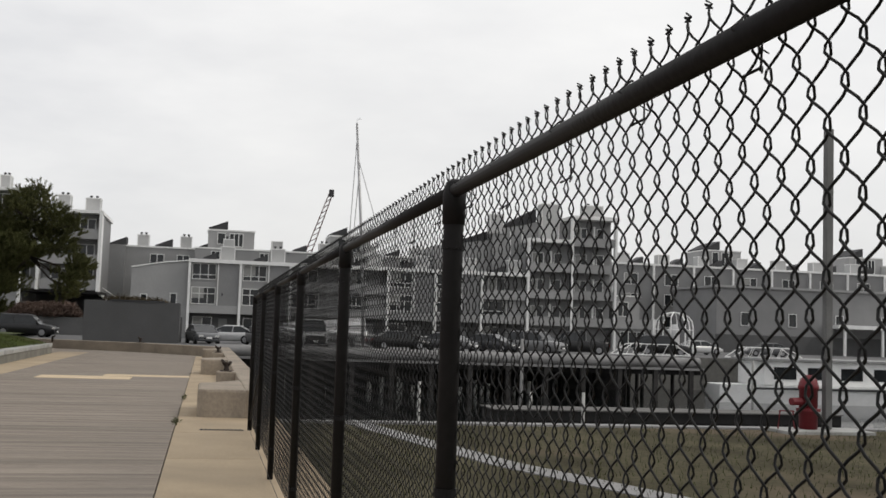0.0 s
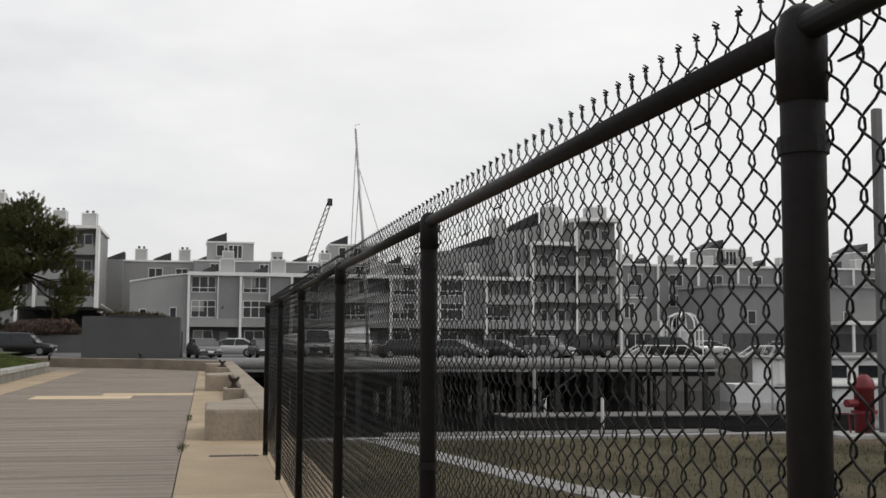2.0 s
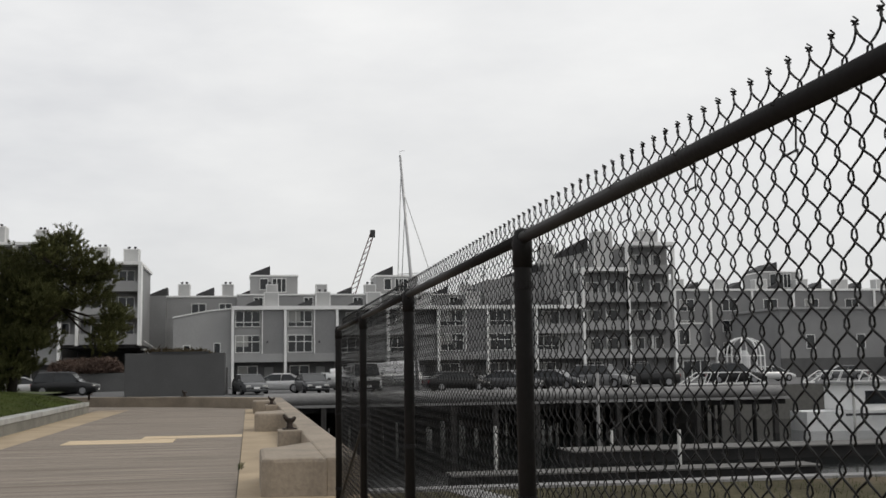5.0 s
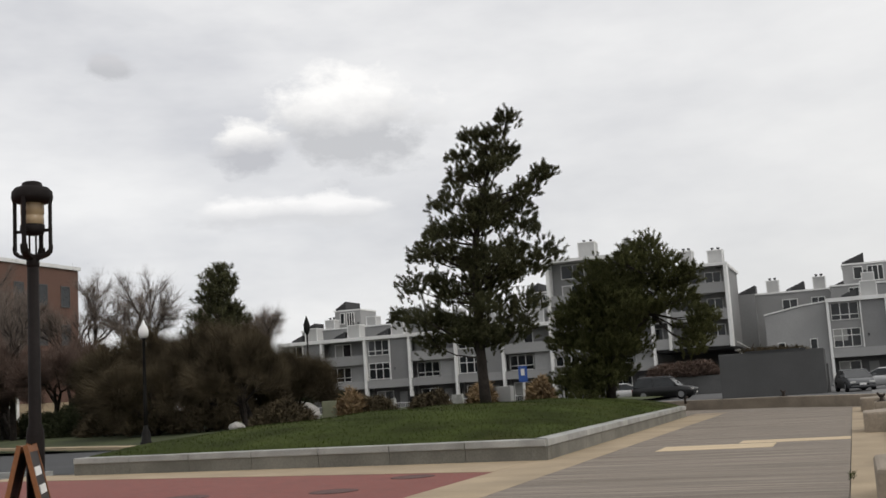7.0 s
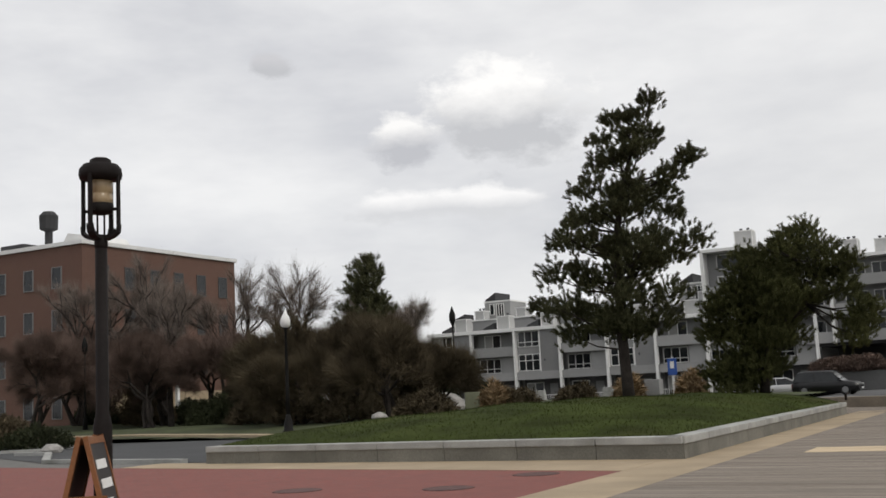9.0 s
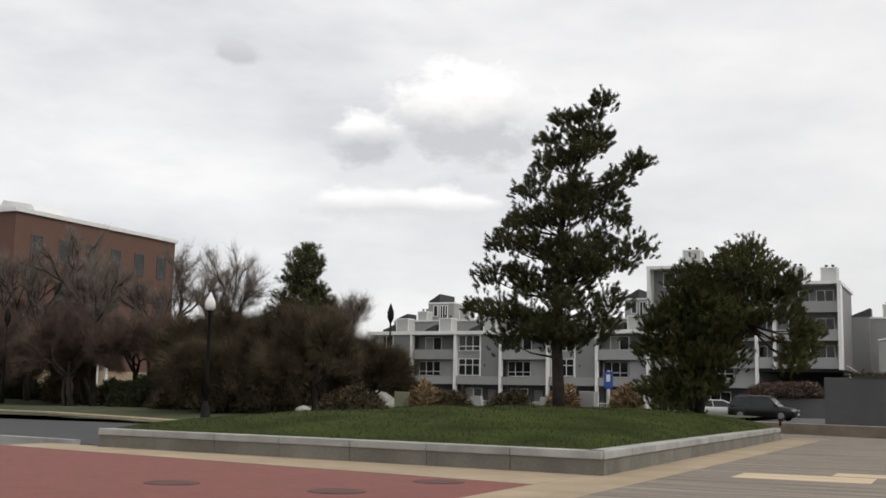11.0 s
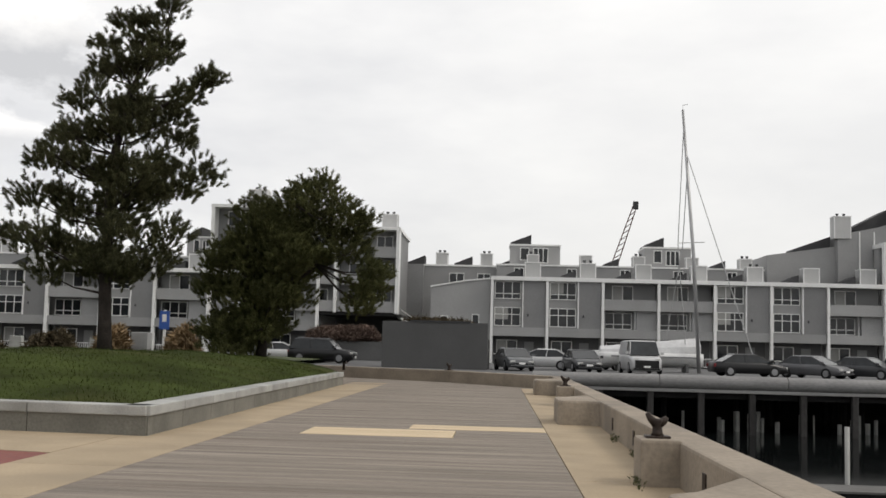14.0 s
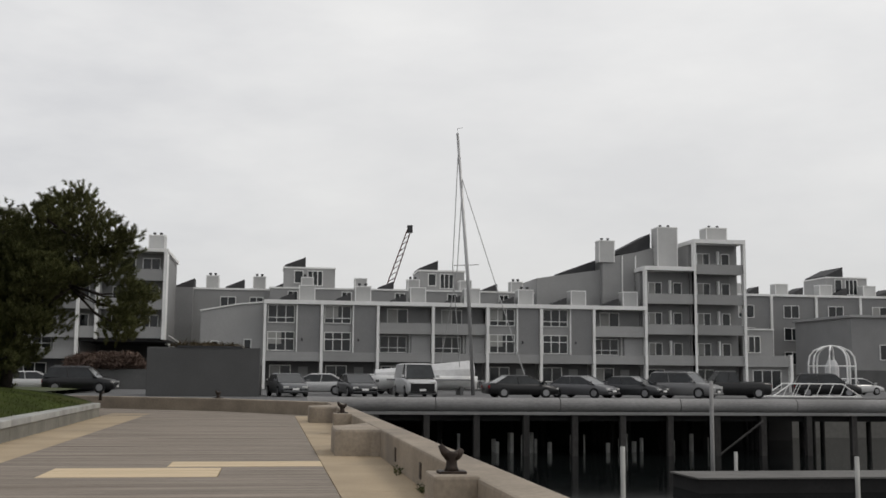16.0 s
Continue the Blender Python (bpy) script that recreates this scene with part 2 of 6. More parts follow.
# pile and timber colours are lowered to hold the gloom below the pier deck
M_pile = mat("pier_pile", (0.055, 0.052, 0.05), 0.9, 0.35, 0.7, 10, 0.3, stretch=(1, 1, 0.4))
M_dark = mat("shaded_pier_timber", (0.018, 0.017, 0.017), 0.9, 0.3, 0.7, 10, 0.2)
M_dockwood = mat("dock_deck", (0.17, 0.165, 0.155), 0.85, 0.2, 0.8, 12, 0.2)
M_white = mat("white_gelcoat", (1.15, 1.15, 1.13), 0.35, 0.05, 0.8, 6, 0.0)
M_tarp = mat("grey_tarp", (0.8, 0.8, 0.8), 0.75, 0.12, 1.2, 8, 0.15)
M_alu = mat("mast_aluminium", (0.55, 0.55, 0.55), 0.4, 0.08, 2, 20, 0.0, metal=0.6)
M_steel = mat("grey_steel", (0.22, 0.22, 0.215), 0.6, 0.12, 2, 20, 0.05, metal=0.3)
M_iron = mat("brown_cast_iron", (0.05, 0.035, 0.027), 0.6, 0.3, 4, 30, 0.2, metal=0.4)
M_red = mat("red_paint", (0.22, 0.02, 0.028), 0.5, 0.15, 3, 20, 0.05)
M_blue = mat("blue_sign", (0.04, 0.13, 0.5), 0.5, 0.06, 3, 20, 0.0)
M_rock = mat("pale_rock", (0.5, 0.48, 0.45), 0.9, 0.2, 2, 12, 0.4)
M_tyre = mat("tyre_rubber", (0.015, 0.015, 0.016), 0.85, 0.2, 5, 30, 0.1)
M_rim = mat("wheel_rim", (0.42, 0.42, 0.43), 0.35, 0.1, 4, 20, 0.0, metal=0.8)
M_carglass = glassmat("car_glass", (0.03, 0.034, 0.037), 0.05)
M_lamp = mat("lamp_lens", (0.75, 0.75, 0.72), 0.15, 0.05, 4, 20, 0.0)
M_taillamp = mat("tail_lamp", (0.3, 0.015, 0.02), 0.2, 0.1, 4, 20, 0.0)
M_crane = mat("crane_red", (0.13, 0.05, 0.045), 0.7, 0.3, 1, 8, 0.1)

# ---------------------------------------------------------------- mesh helpers


class Geo:
    """Collects vertices and faces of one mesh."""

    def __init__(self):
        self.v, self.f = [], []

    def add(self, vs, fs):
        n = len(self.v)
        self.v += [tuple(p) for p in vs]
        self.f += [tuple(i + n for i in q) for q in fs]
        return self

    def box(self, x0, x1, y0, y1, z0, z1):
        v = [(x, y, z) for z in (z0, z1) for x, y in ((x0, y0), (x1, y0), (x1, y1), (x0, y1))]
        return self.add(v, [(3, 2, 1, 0), (4, 5, 6, 7), (0, 1, 5, 4), (1, 2, 6, 5), (2, 3, 7, 6), (3, 0, 4, 7)])

    def prism(self, pts, z0, z1):
        n = len(pts)
        v = [(x, y, z0) for x, y in pts] + [(x, y, z1) for x, y in pts]
        return self.add(v, [tuple(range(n))[::-1], tuple(range(n, 2 * n))] + [(i, (i + 1) % n, n + (i + 1) % n, n + i) for i in range(n)])

    def slab(self, pts, y0, y1):
        """A polygon in x, z given thickness along y (counter-clockwise seen from -y)."""
        n = len(pts)
        v = [(x, y0, z) for x, z in pts] + [(x, y1, z) for x, z in pts]
        return self.add(v, [tuple(range(n)), tuple(range(n, 2 * n))[::-1]] + [((i + 1) % n, i, n + i, n + (i + 1) % n) for i in range(n)])

    def tube(self, pts, radii, seg=8, cap=True):
        pts = [Vector(p) for p in pts]
        if isinstance(radii, (int, float)):
            radii = [radii] * len(pts)
        rings = []
        for i, p in enumerate(pts):
            d = (pts[min(i + 1, len(pts) - 1)] - pts[max(i - 1, 0)]).normalized()
            a = d.cross(Vector((0, 0, 1)) if abs(d.z) < 0.9 else Vector((1, 0, 0))).normalized()
            b = d.cross(a)
            rings.append([p + (a * math.cos(2 * math.pi * k / seg) + b * math.sin(2 * math.pi * k / seg)) * radii[i] for k in range(seg)])
        v = [q for r in rings for q in r]
        f = [(i * seg + k, i * seg + (k + 1) % seg, (i + 1) * seg + (k + 1) % seg, (i + 1) * seg + k) for i in range(len(pts) - 1) for k in range(seg)]
        if cap:
            f += [tuple(range(seg))[::-1], tuple(range((len(pts) - 1) * seg, len(pts) * seg))]
        return self.add(v, f)

    def lathe(self, cx, cy, prof, seg=16):
        """A profile of (radius, z) turned about an upright axis."""
        v = [(cx + r * math.cos(2 * math.pi * k / seg), cy + r * math.sin(2 * math.pi * k / seg), z) for r, z in prof for k in range(seg)]
        f = [(i * seg + k, i * seg + (k + 1) % seg, (i + 1) * seg + (k + 1) % seg, (i + 1) * seg + k) for i in range(len(prof) - 1) for k in range(seg)]
        f += [tuple(range(seg))[::-1], tuple(range((len(prof) - 1) * seg, len(prof) * seg))]
        return self.add(v, f)

    def mesh(self, name, material, smooth=False, bevel=0.0):
        me = bpy.data.meshes.new(name)
        me.from_pydata(self.v, [], self.f)
        if bevel:
            bm = bmesh.new()
            bm.from_mesh(me)
            bmesh.ops.remove_doubles(bm, verts=bm.verts, dist=1e-5)
            bmesh.ops.bevel(bm, geom=[e for e in bm.edges if e.is_manifold and e.calc_face_angle(0) > 0.5], offset=bevel, segments=2, affect="EDGES", profile=0.6)
            bm.to_mesh(me)
            bm.free()
        if smooth:
            me.polygons.foreach_set("use_smooth", [True] * len(me.polygons))
        me.materials.append(material)
        me.update()
        return me


def part(name, geo, material, parent, label="", smooth=False, bevel=0.0):
    """One mesh object under a thing or under a part."""
    ob = new(name, geo.mesh(name, material, smooth, bevel))
    if parent is not None:
        ob.parent = parent
    if label:
        tagged(ob, label)
    return ob


def thing(name, label, category, group="", kind="", at=None):
    ob = new(name)
    ob.empty_display_size = 0.2
    if at is not None:
        ob.matrix_basis = at
    return tagged(ob, label, category, group, kind)


def solo(name, geo, material, label, category, group="", kind="", smooth=False, bevel=0.0, at=None):
    """A thing that is one mesh."""
    ob = part(name, geo, material, None, "", smooth, bevel)
    if at is not None:
        ob.matrix_basis = at
    return tagged(ob, label, category, group, kind)


def bulk(name, verts, faces, material):
    """A large mesh from arrays."""
    me = bpy.data.meshes.new(name)
    me.from_pydata(verts, [], faces)
    me.materials.append(material)
    me.update()
    return me


# ---------------------------------------------------------------- ground, water, paving
WATER, BED = -2.75, -5.0
g = Geo()
xs, ys = [-2500, -60, -25, 1.5, 34, 2500], [-2500, -60, 9.2, 30, 72.4, 75, 130, 2500]


def land(i, j):
    """Whether the cell is dry land: the basin lies to the right of the promenade."""
    return i <= 2 or j <= 1 or (i == 3 and j >= 4) or (i == 4 and j >= 5)


def level(i, j):
    return -0.35 if i > 2 and j <= 1 else -0.035


for i in range(5):
    for j in range(7):
        if land(i, j):
            z = level(i, j)
            g.add([(xs[i], ys[j], z), (xs[i + 1], ys[j], z), (xs[i + 1], ys[j + 1], z), (xs[i], ys[j + 1], z)], [(0, 1, 2, 3)])
        for di, dj in ((1, 0), (0, 1)):
            a, b = i + di, j + dj
            if a > 4 or b > 6:
                continue
            za = level(i, j) if land(i, j) else BED
            zb = level(a, b) if land(a, b) else BED
            if za != zb:
                p, q = ((xs[i + 1], ys[j]), (xs[i + 1], ys[j + 1])) if di else ((xs[i], ys[j + 1]), (xs[i + 1], ys[j + 1]))
                g.add([(*p, za), (*q, za), (*q, zb), (*p, zb)], [(0, 1, 2, 3)])
solo("ground", g, M_ground, "grey paved ground round the harbour basin", "ground", kind="structure")

M_water = mat("harbour_water", (0.008, 0.01, 0.01), 0.08, 0.2, 0.4, 2.2, 0.06, spec=0.3)
solo("water", Geo().add([(1.4, 9.1, WATER), (2500, 9.1, WATER), (2500, 75.1, WATER), (1.4, 75.1, WATER)], [(0, 1, 2, 3)]), M_water,
     "dark still harbour water below the promenade", "water", kind="structure")

# promenade strip beside the parapet, tan band beside the boards
kerb = thing("promenade_edging", "tan concrete edging strip between boards and parapet", "pavement", kind="structure")
y = -24.0
while y < 39:
    part("edging_slab", Geo().box(0.012, 1.6, y + 0.006, min(y + 2.994, 39.2), -0.12, 0.0), M_strip, kerb, bevel=0.006)
    y += 3.0
band = thing("paving_band", "tan concrete paving band beside the boardwalk", "pavement", kind="structure")
y = -24.0
while y < 39:
    part("paving_slab", Geo().box(-6.15, -4.862, y + 0.006, y + 2.394, -0.1, 0.0), M_strip, band, bevel=0.005)
    y += 2.4
band2 = thing("paving_border", "tan concrete border between brick paving and planter", "pavement", kind="structure")
x = -6.156
while x > -18.5:
    g = Geo().prism([(x, 13.1 - (x + 5.9) * 0.195), (x, 16.0 - (x + 5.8) * 0.098), (x - 2.39, 16.0 - (x - 2.39 + 5.8) * 0.098), (x - 2.39, 13.1 - (x - 2.39 + 5.9) * 0.195)], -0.1, 0.002)
    part("paving_slab", g, M_strip, band2)
    x -= 2.4
g = Geo().add([(-6.156, -40, -0.004), (-6.156, 13.14, -0.004), (-20.6, 15.95, -0.004), (-33, 18.3, -0.004), (-60, 20.8, -0.004), (-60, -40, -0.004)], [(5, 0, 1, 2, 3, 4)])
solo("brick_paving", g, M_brickpave, "red brick paving of the plaza", "pavement", kind="structure")
M_cover = mat("rusted_cover", (0.13, 0.06, 0.052), 0.75, 0.3, 5, 30, 0.3)
for cx, cy, r in ((-10.6, 9.9, 0.41), (-7.95, 10.2, 0.41), (-7.55, 12.65, 0.41)):
    solo("manhole_cover", Geo().lathe(cx, cy, [(r, -0.004), (r, 0.004), (r - 0.03, 0.008), (r - 0.05, 0.005), (0.02, 0.006)], 20), M_cover,
         "rust-red round iron cover set in brick paving", "manhole cover", "covers in the plaza")

# road and far pavement
road = Geo().add([(-19.5, 17.9, -0.02), (-24.5, 30.5, -0.02), (-44, 40.5, -0.02), (-90, 46, -0.02), (-90, 24, -0.02), (-33, 22.5, -0.02), (-26, 18.6, -0.02)], [tuple(range(7))[::-1]])
solo("road", road, M_asphalt, "dark grey asphalt road curving past the plaza", "road", kind="structure")


def ribbon(name, pts, w, z0, z1, material, label, category):
    """A band of constant width along a line of points."""
    P = [Vector((p[0], p[1], 0)) for p in pts]
    left, right = [], []
    for i, p in enumerate(P):
        d = (P[min(i + 1, len(P) - 1)] - P[max(i - 1, 0)]).normalized()
        n = Vector((-d.y, d.x, 0)) * w / 2
        left.append(p + n), right.append(p - n)
    g = Geo()
    for i in range(len(P) - 1):
        q = [left[i], right[i], right[i + 1], left[i + 1]]
        g.add([(v.x, v.y, z) for z in (z0, z1) for v in q], [(3, 2, 1, 0), (4, 5, 6, 7), (0, 1, 5, 4), (2, 3, 7, 6), (1, 2, 6, 5), (3, 0, 4, 7)])
    return solo(name, g, material, label, category, kind="structure")


ribbon("road_kerb", [(-20.5, 30.6), (-24.6, 31.2), (-32, 35.4), (-44.2, 41.2), (-60, 44.5), (-90, 46.6)], 0.9, -0.1, 0.1, M_strip, "pale concrete kerb and footway beside the road", "kerb")
ribbon("road_kerb", [(-20.0, 17.75), (-26.5, 18.9), (-31.5, 23.5), (-33.5, 23.8)], 0.25, -0.1, 0.09, M_granite, "pale granite kerb beside the plaza", "kerb")
ribbon("road_kerb", [(-90, 23.8), (-40, 23.6), (-35.5, 26.5), (-36.5, 29.5), (-44, 31.5), (-90, 33)], 0.3, -0.1, 0.09, M_granite, "pale granite kerb round a planted island", "kerb")

# garden soil and lawns on the left beyond the road
soil = Geo()
gx, gy = np.linspace(-90, -13.5, 40), np.linspace(32.5, 96, 34)
rs = np.random.RandomState(4)


def garden(x, y):
    e = min(1.0, max(0.0, (y - 34 - max(0, -24.5 - x) * 0.30) / 5.0))
    return -0.02 + e * (0.35 + 0.22 * math.sin(x * 0.21) * math.cos(y * 0.17))


verts = [(float(x), float(y), garden(x, y)) for y in gy for x in gx]
faces = [(j * 40 + i, j * 40 + i + 1, (j + 1) * 40 + i + 1, (j + 1) * 40 + i) for j in range(33) for i in range(39)]
tagged(new("garden_bed", bulk("garden_bed", verts, faces, mat("garden_lawn", (0.07, 0.085, 0.03), 0.95, 0.4, 0.25, 6, 0.3, stain=(0.09, 0.065, 0.04)))),
       "patchy lawn and bare soil of the garden", "garden", kind="structure")

# far parking deck
solo("parking_deck", Geo().box(1.52, 34, 58.45, 103, -0.28, 0.0), M_lot, "grey asphalt parking deck on the pier", "parking lot", kind="structure")
solo("parking_deck", Geo().box(-60, 1.5, 59.4, 103, -0.03, 0.0), M_lot, "grey asphalt parking area on the quay", "parking lot", kind="structure")
solo("quay_deck", Geo().box(34.01, 140, 75.2, 128, -0.03, 0.0), M_lot, "grey asphalt quay beyond the pier", "quay", kind="structure")

# pier front: rounded edge beam, dark fascia, piles; under-deck shade is in their colour
pier = thing("pier_front", "pier edge with a rounded grey concrete beam over dark piles", "pier", kind="structure")
x = 1.0
while x < 34:
    x2 = min(x + 6.6, 34.2)
    part("edge_beam", Geo().tube([(x + 0.02, 58.3, -0.10), (x2 - 0.02, 58.3, -0.10)], 0.36, 20), M_pier, pier, smooth=False)
    x = x2
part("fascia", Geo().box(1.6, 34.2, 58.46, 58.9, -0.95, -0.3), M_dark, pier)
part("ledge", Geo().box(0.8, 34.3, 58.0, 58.4, -0.62, -0.46), M_pier, pier, "pale ledge under the edge beam")
for k in range(13):
    x = 1.9 + 2.62 * k
    part("pile", Geo().box(x - 0.16, x + 0.16, 58.04, 58.36, -4.5, -0.625), M_pile, pier, bevel=0.03)
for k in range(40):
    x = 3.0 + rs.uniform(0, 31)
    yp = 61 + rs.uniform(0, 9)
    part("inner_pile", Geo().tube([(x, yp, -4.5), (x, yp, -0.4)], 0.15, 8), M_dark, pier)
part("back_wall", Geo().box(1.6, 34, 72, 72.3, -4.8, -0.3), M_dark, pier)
for k in range(26):
    x = rs.uniform(4, 24)
    w = rs.uniform(0.08, 0.28)
    z0 = -2.4 + rs.uniform(-0.1, 0.1)
    part("pale_stub", Geo().tube([(x, 60.2 + 0.06 * k, WATER - 0.4), (x, 60.2 + 0.06 * k, WATER + rs.uniform(0.5, 1.1))], w * 0.5, 8), M_granite, pier)

# ---------------------------------------------------------------- parapet with blocks
par = thing("harbour_parapet", "low weathered tan concrete parapet with buttress blocks", "wall", kind="structure")
XI, XO, PH = 1.06, 1.50, 0.46


def block_plan(y0, y1, xin):
    """A buttress with a rounded near corner and a long skewed back."""
    return [(xin + 0.12, y0), (XI - 0.14, y0 + 0.02), (XI + 0.02, y0 - 0.1), (XI + 0.02, y1 + 1.1), (xin + 0.2, y1), (xin, y1 - 0.15), (xin, y0 + 0.1)]


part("parapet_wall", Geo().prism([(XI, 5.5), (XO, 5.5), (XO, 39.0), (XI, 38.6)], -0.1, PH), M_walltop, par, bevel=0.035)
for y0, y1 in ((5.55, 7.7), (20.7, 22.3), (33.6, 35.2)):
    part("buttress_block", Geo().prism(block_plan(y0, y1, 0.30), -0.1, PH - 0.004), M_walltop, par, bevel=0.05)
for yb in (11.65, 27.6):
    part("bollard_block", Geo().box(0.66, XI + 0.03, yb, yb + 0.62, -0.1, PH + 0.02), M_walltop, par, bevel=0.03)
for yp in (10.2, 15.4, 18.2, 25.0):
    part("recess_plate", Geo().box(XI - 0.012, XI + 0.01, yp, yp + 0.16, 0.1, 0.30), M_iron, par, "rusty iron plate let into the parapet")
part("far_wall", Geo().prism([(1.3, 38.5), (1.5, 38.95), (-2.4, 43.95), (-9.5, 48.6), (-9.8, 48.15), (-2.7, 43.55)], -0.1, 0.46), M_walltop, par, bevel=0.035)


def cleat(x, y, z, turn=0.0, s=1.0):
    t = thing("mooring_cleat", "rusty brown cast iron mooring cleat with two horns", "mooring cleat", "cleats on the parapet", at=pose(x, y, z, 0, 0, turn))
    part("base_plate", Geo().box(-0.13 * s, 0.13 * s, -0.1 * s, 0.1 * s, 0, 0.025 * s), M_iron, t, bevel=0.008)
    part("stem", Geo().lathe(0, 0, [(0.075 * s, 0.02), (0.055 * s, 0.06 * s), (0.05 * s, 0.13 * s), (0.07 * s, 0.18 * s), (0.06 * s, 0.2 * s)], 14), M_iron, t, smooth=True)
    part("horn", Geo().tube([(-0.02 * s, 0, 0.15 * s), (-0.07 * s, 0, 0.2 * s), (-0.11 * s, 0, 0.26 * s)], [0.05 * s, 0.04 * s, 0.025 * s], 10), M_iron, t, smooth=True)
    part("horn", Geo().tube([(0.02 * s, 0, 0.15 * s), (0.07 * s, 0, 0.18 * s), (0.1 * s, 0, 0.22 * s)], [0.05 * s, 0.04 * s, 0.025 * s], 10), M_iron, t, smooth=True)


cleat(0.87, 11.95, PH + 0.02)
cleat(0.87, 27.9, PH + 0.02)
cleat(-2.75, 43.95, 0.46, 40, 1.15)
pipe = solo("pipe_stub", Geo().tube([(-6.15, 38.1, 0.5), (-6.15, 38.1, 0.72), (-6.05, 38.05, 0.76)], 0.05, 10), M_iron, "short dark bent pipe on the planter's end", "pipe", smooth=True)

# ---------------------------------------------------------------- planter, lawn
plan = thing("planter", "long low planter with grey granite coping on stained concrete", "planter", kind="structure")
FX0, FY0, FX1, FY1 = -18.6, 17.0, -5.82, 15.75    # front wall, outer face
SY1, SX1 = 38.0, -6.15                             # end of the side wall


def run_of_stones(p, q, n, thick, cap):
    """Wall pieces and coping stones along a line; the inside lies to the left of p to q."""
    P, Q = Vector((*p, 0)), Vector((*q, 0))
    d = (Q - P).normalized()
    nrm = Vector((-d.y, d.x, 0))
    L = (Q - P).length / n
    for i in range(n):
        a, b = P + d * (i * L + 0.006), P + d * ((i + 1) * L - 0.006)
        w = [a, b, b + nrm * thick, a + nrm * thick]
        part("wall_piece", Geo().prism([(v.x, v.y) for v in w], -0.1, 0.28 - 0.002), M_planter, plan)
        c = [a - nrm * cap, b - nrm * cap, b + nrm * (thick + 0.04), a + nrm * (thick + 0.04)]
        part("coping_stone", Geo().prism([(v.x, v.y) for v in c], 0.28, 0.43), M_granite, plan, bevel=0.02)


run_of_stones((FX0, FY0), (FX1 - 0.02, FY1), 7, 0.34, 0.03)
run_of_stones((FX1, FY1 + 0.02), (SX1, SY1), 12, 0.34, 0.03)
run_of_stones((-19.9, 30.0), (FX0, FY0 + 0.45), 7, 0.34, 0.03)


def mound(x, y):
    """Height of the lawn inside the planter."""
    ex = min(1.0, max(0.0, (-6.2 - x) / 4.5))
    ey = min(1.0, max(0.0, (y - 16.4) / 11.0))
    back = 1.0 - 0.45 * min(1.0, max(0.0, (y - 34) / 12.0))
    west = 1.0 - 0.75 * min(1.0, max(0.0, (-14.5 - x) / 8.0))
    return 0.375 + 0.66 * (math.sin(ex * math.pi / 2) ** 0.8) * (math.sin(ey * math.pi / 2) ** 0.9) * back * west + 0.03 * math.sin(x * 1.3 + y) * ex * ey


nx, ny = 44, 70
verts, faces = [], []
for j in range(ny):
    y = 16.1 + (48.0 - 16.1) * j / (ny - 1)
    xl = -18.4 - max(0, y - 17.0) * 0.1 if y < 30 else -19.7 - (y - 30) * 0.2
    xr = -6.2 if y < 38 else -6.2 - (y - 38) * 0.75
    yy = y + (0.0 if j else 0.2)
    for i in range(nx):
        x = xl + (xr - xl) * i / (nx - 1)
        yoff = 0.45 + 0.07 * (-5.9 - x) if j == 0 else 0
        verts.append((x, max(yy, 16.05 - 0.098 * (x + 5.82)), mound(x, y) - (0.5 if j == ny - 1 else 0.0)))
for j in range(ny - 1):
    for i in range(nx - 1):
        faces.append((j * nx + i, j * nx + i + 1, (j + 1) * nx + i + 1, (j + 1) * nx + i))
tagged(new("lawn", bulk("lawn", verts, faces, M_lawn)), "mown green lawn mound with worn patches", "lawn", kind="structure")
rs = np.random.RandomState(11)
verts, faces = [], []
for k in range(16000):
    y = 16.2 + 20 * rs.rand() ** 1.3
    x = -6.3 - rs.rand() * 12.0
    if y < 16.1 - 0.098 * (x + 5.82):
        continue
    z, a, h = mound(x, y), rs.rand() * 6.283, 0.03 + 0.05 * rs.rand() ** 2
    w = 0.006 + 0.006 * rs.rand()
    lx, ly = rs.uniform(-0.03, 0.03, 2)
    n = len(verts)
    verts += [(x - w * math.cos(a), y - w * math.sin(a), z - 0.01), (x + w * math.cos(a), y + w * math.sin(a), z - 0.01), (x + lx, y + ly, z + h)]
    faces.append((n, n + 1, n + 2))
tagged(new("grass_blades", bulk("grass_blades", verts, faces, M_blade)), "short green grass blades on the mound", "grass", kind="stuff")

# ---------------------------------------------------------------- chain-link fence
FENX, FTOP = 1.066, 1.922
fence = thing("chain_link_fence", "black vinyl-coated chain-link fence with round top rail", "fence")
posts = (-17.6, -14.9, -12.25, -9.6, -7.05, -4.37, -1.65, 0.95, 3.45)
for k, py in enumerate(posts):
    r = 0.034 if k == len(posts) - 1 else 0.03
    p = part("post", Geo().lathe(FENX, py, [(r, -0.02), (r, FTOP - 0.03), (r * 0.98, FTOP - 0.02)], 16), M_black, fence, smooth=True)
    part("post_cap", Geo().lathe(FENX, py, [(r + 0.004, FTOP - 0.1), (r + 0.005, FTOP - 0.012), (r * 0.9, FTOP + 0.022), (0.012, FTOP + 0.034)], 16), M_black, p, smooth=True)
    for zb in (0.3, 1.05, FTOP - 0.16):
        part("tension_band", Geo().lathe(FENX, py, [(r + 0.004, zb - 0.012), (r + 0.004, zb + 0.012)], 16), M_black, p)
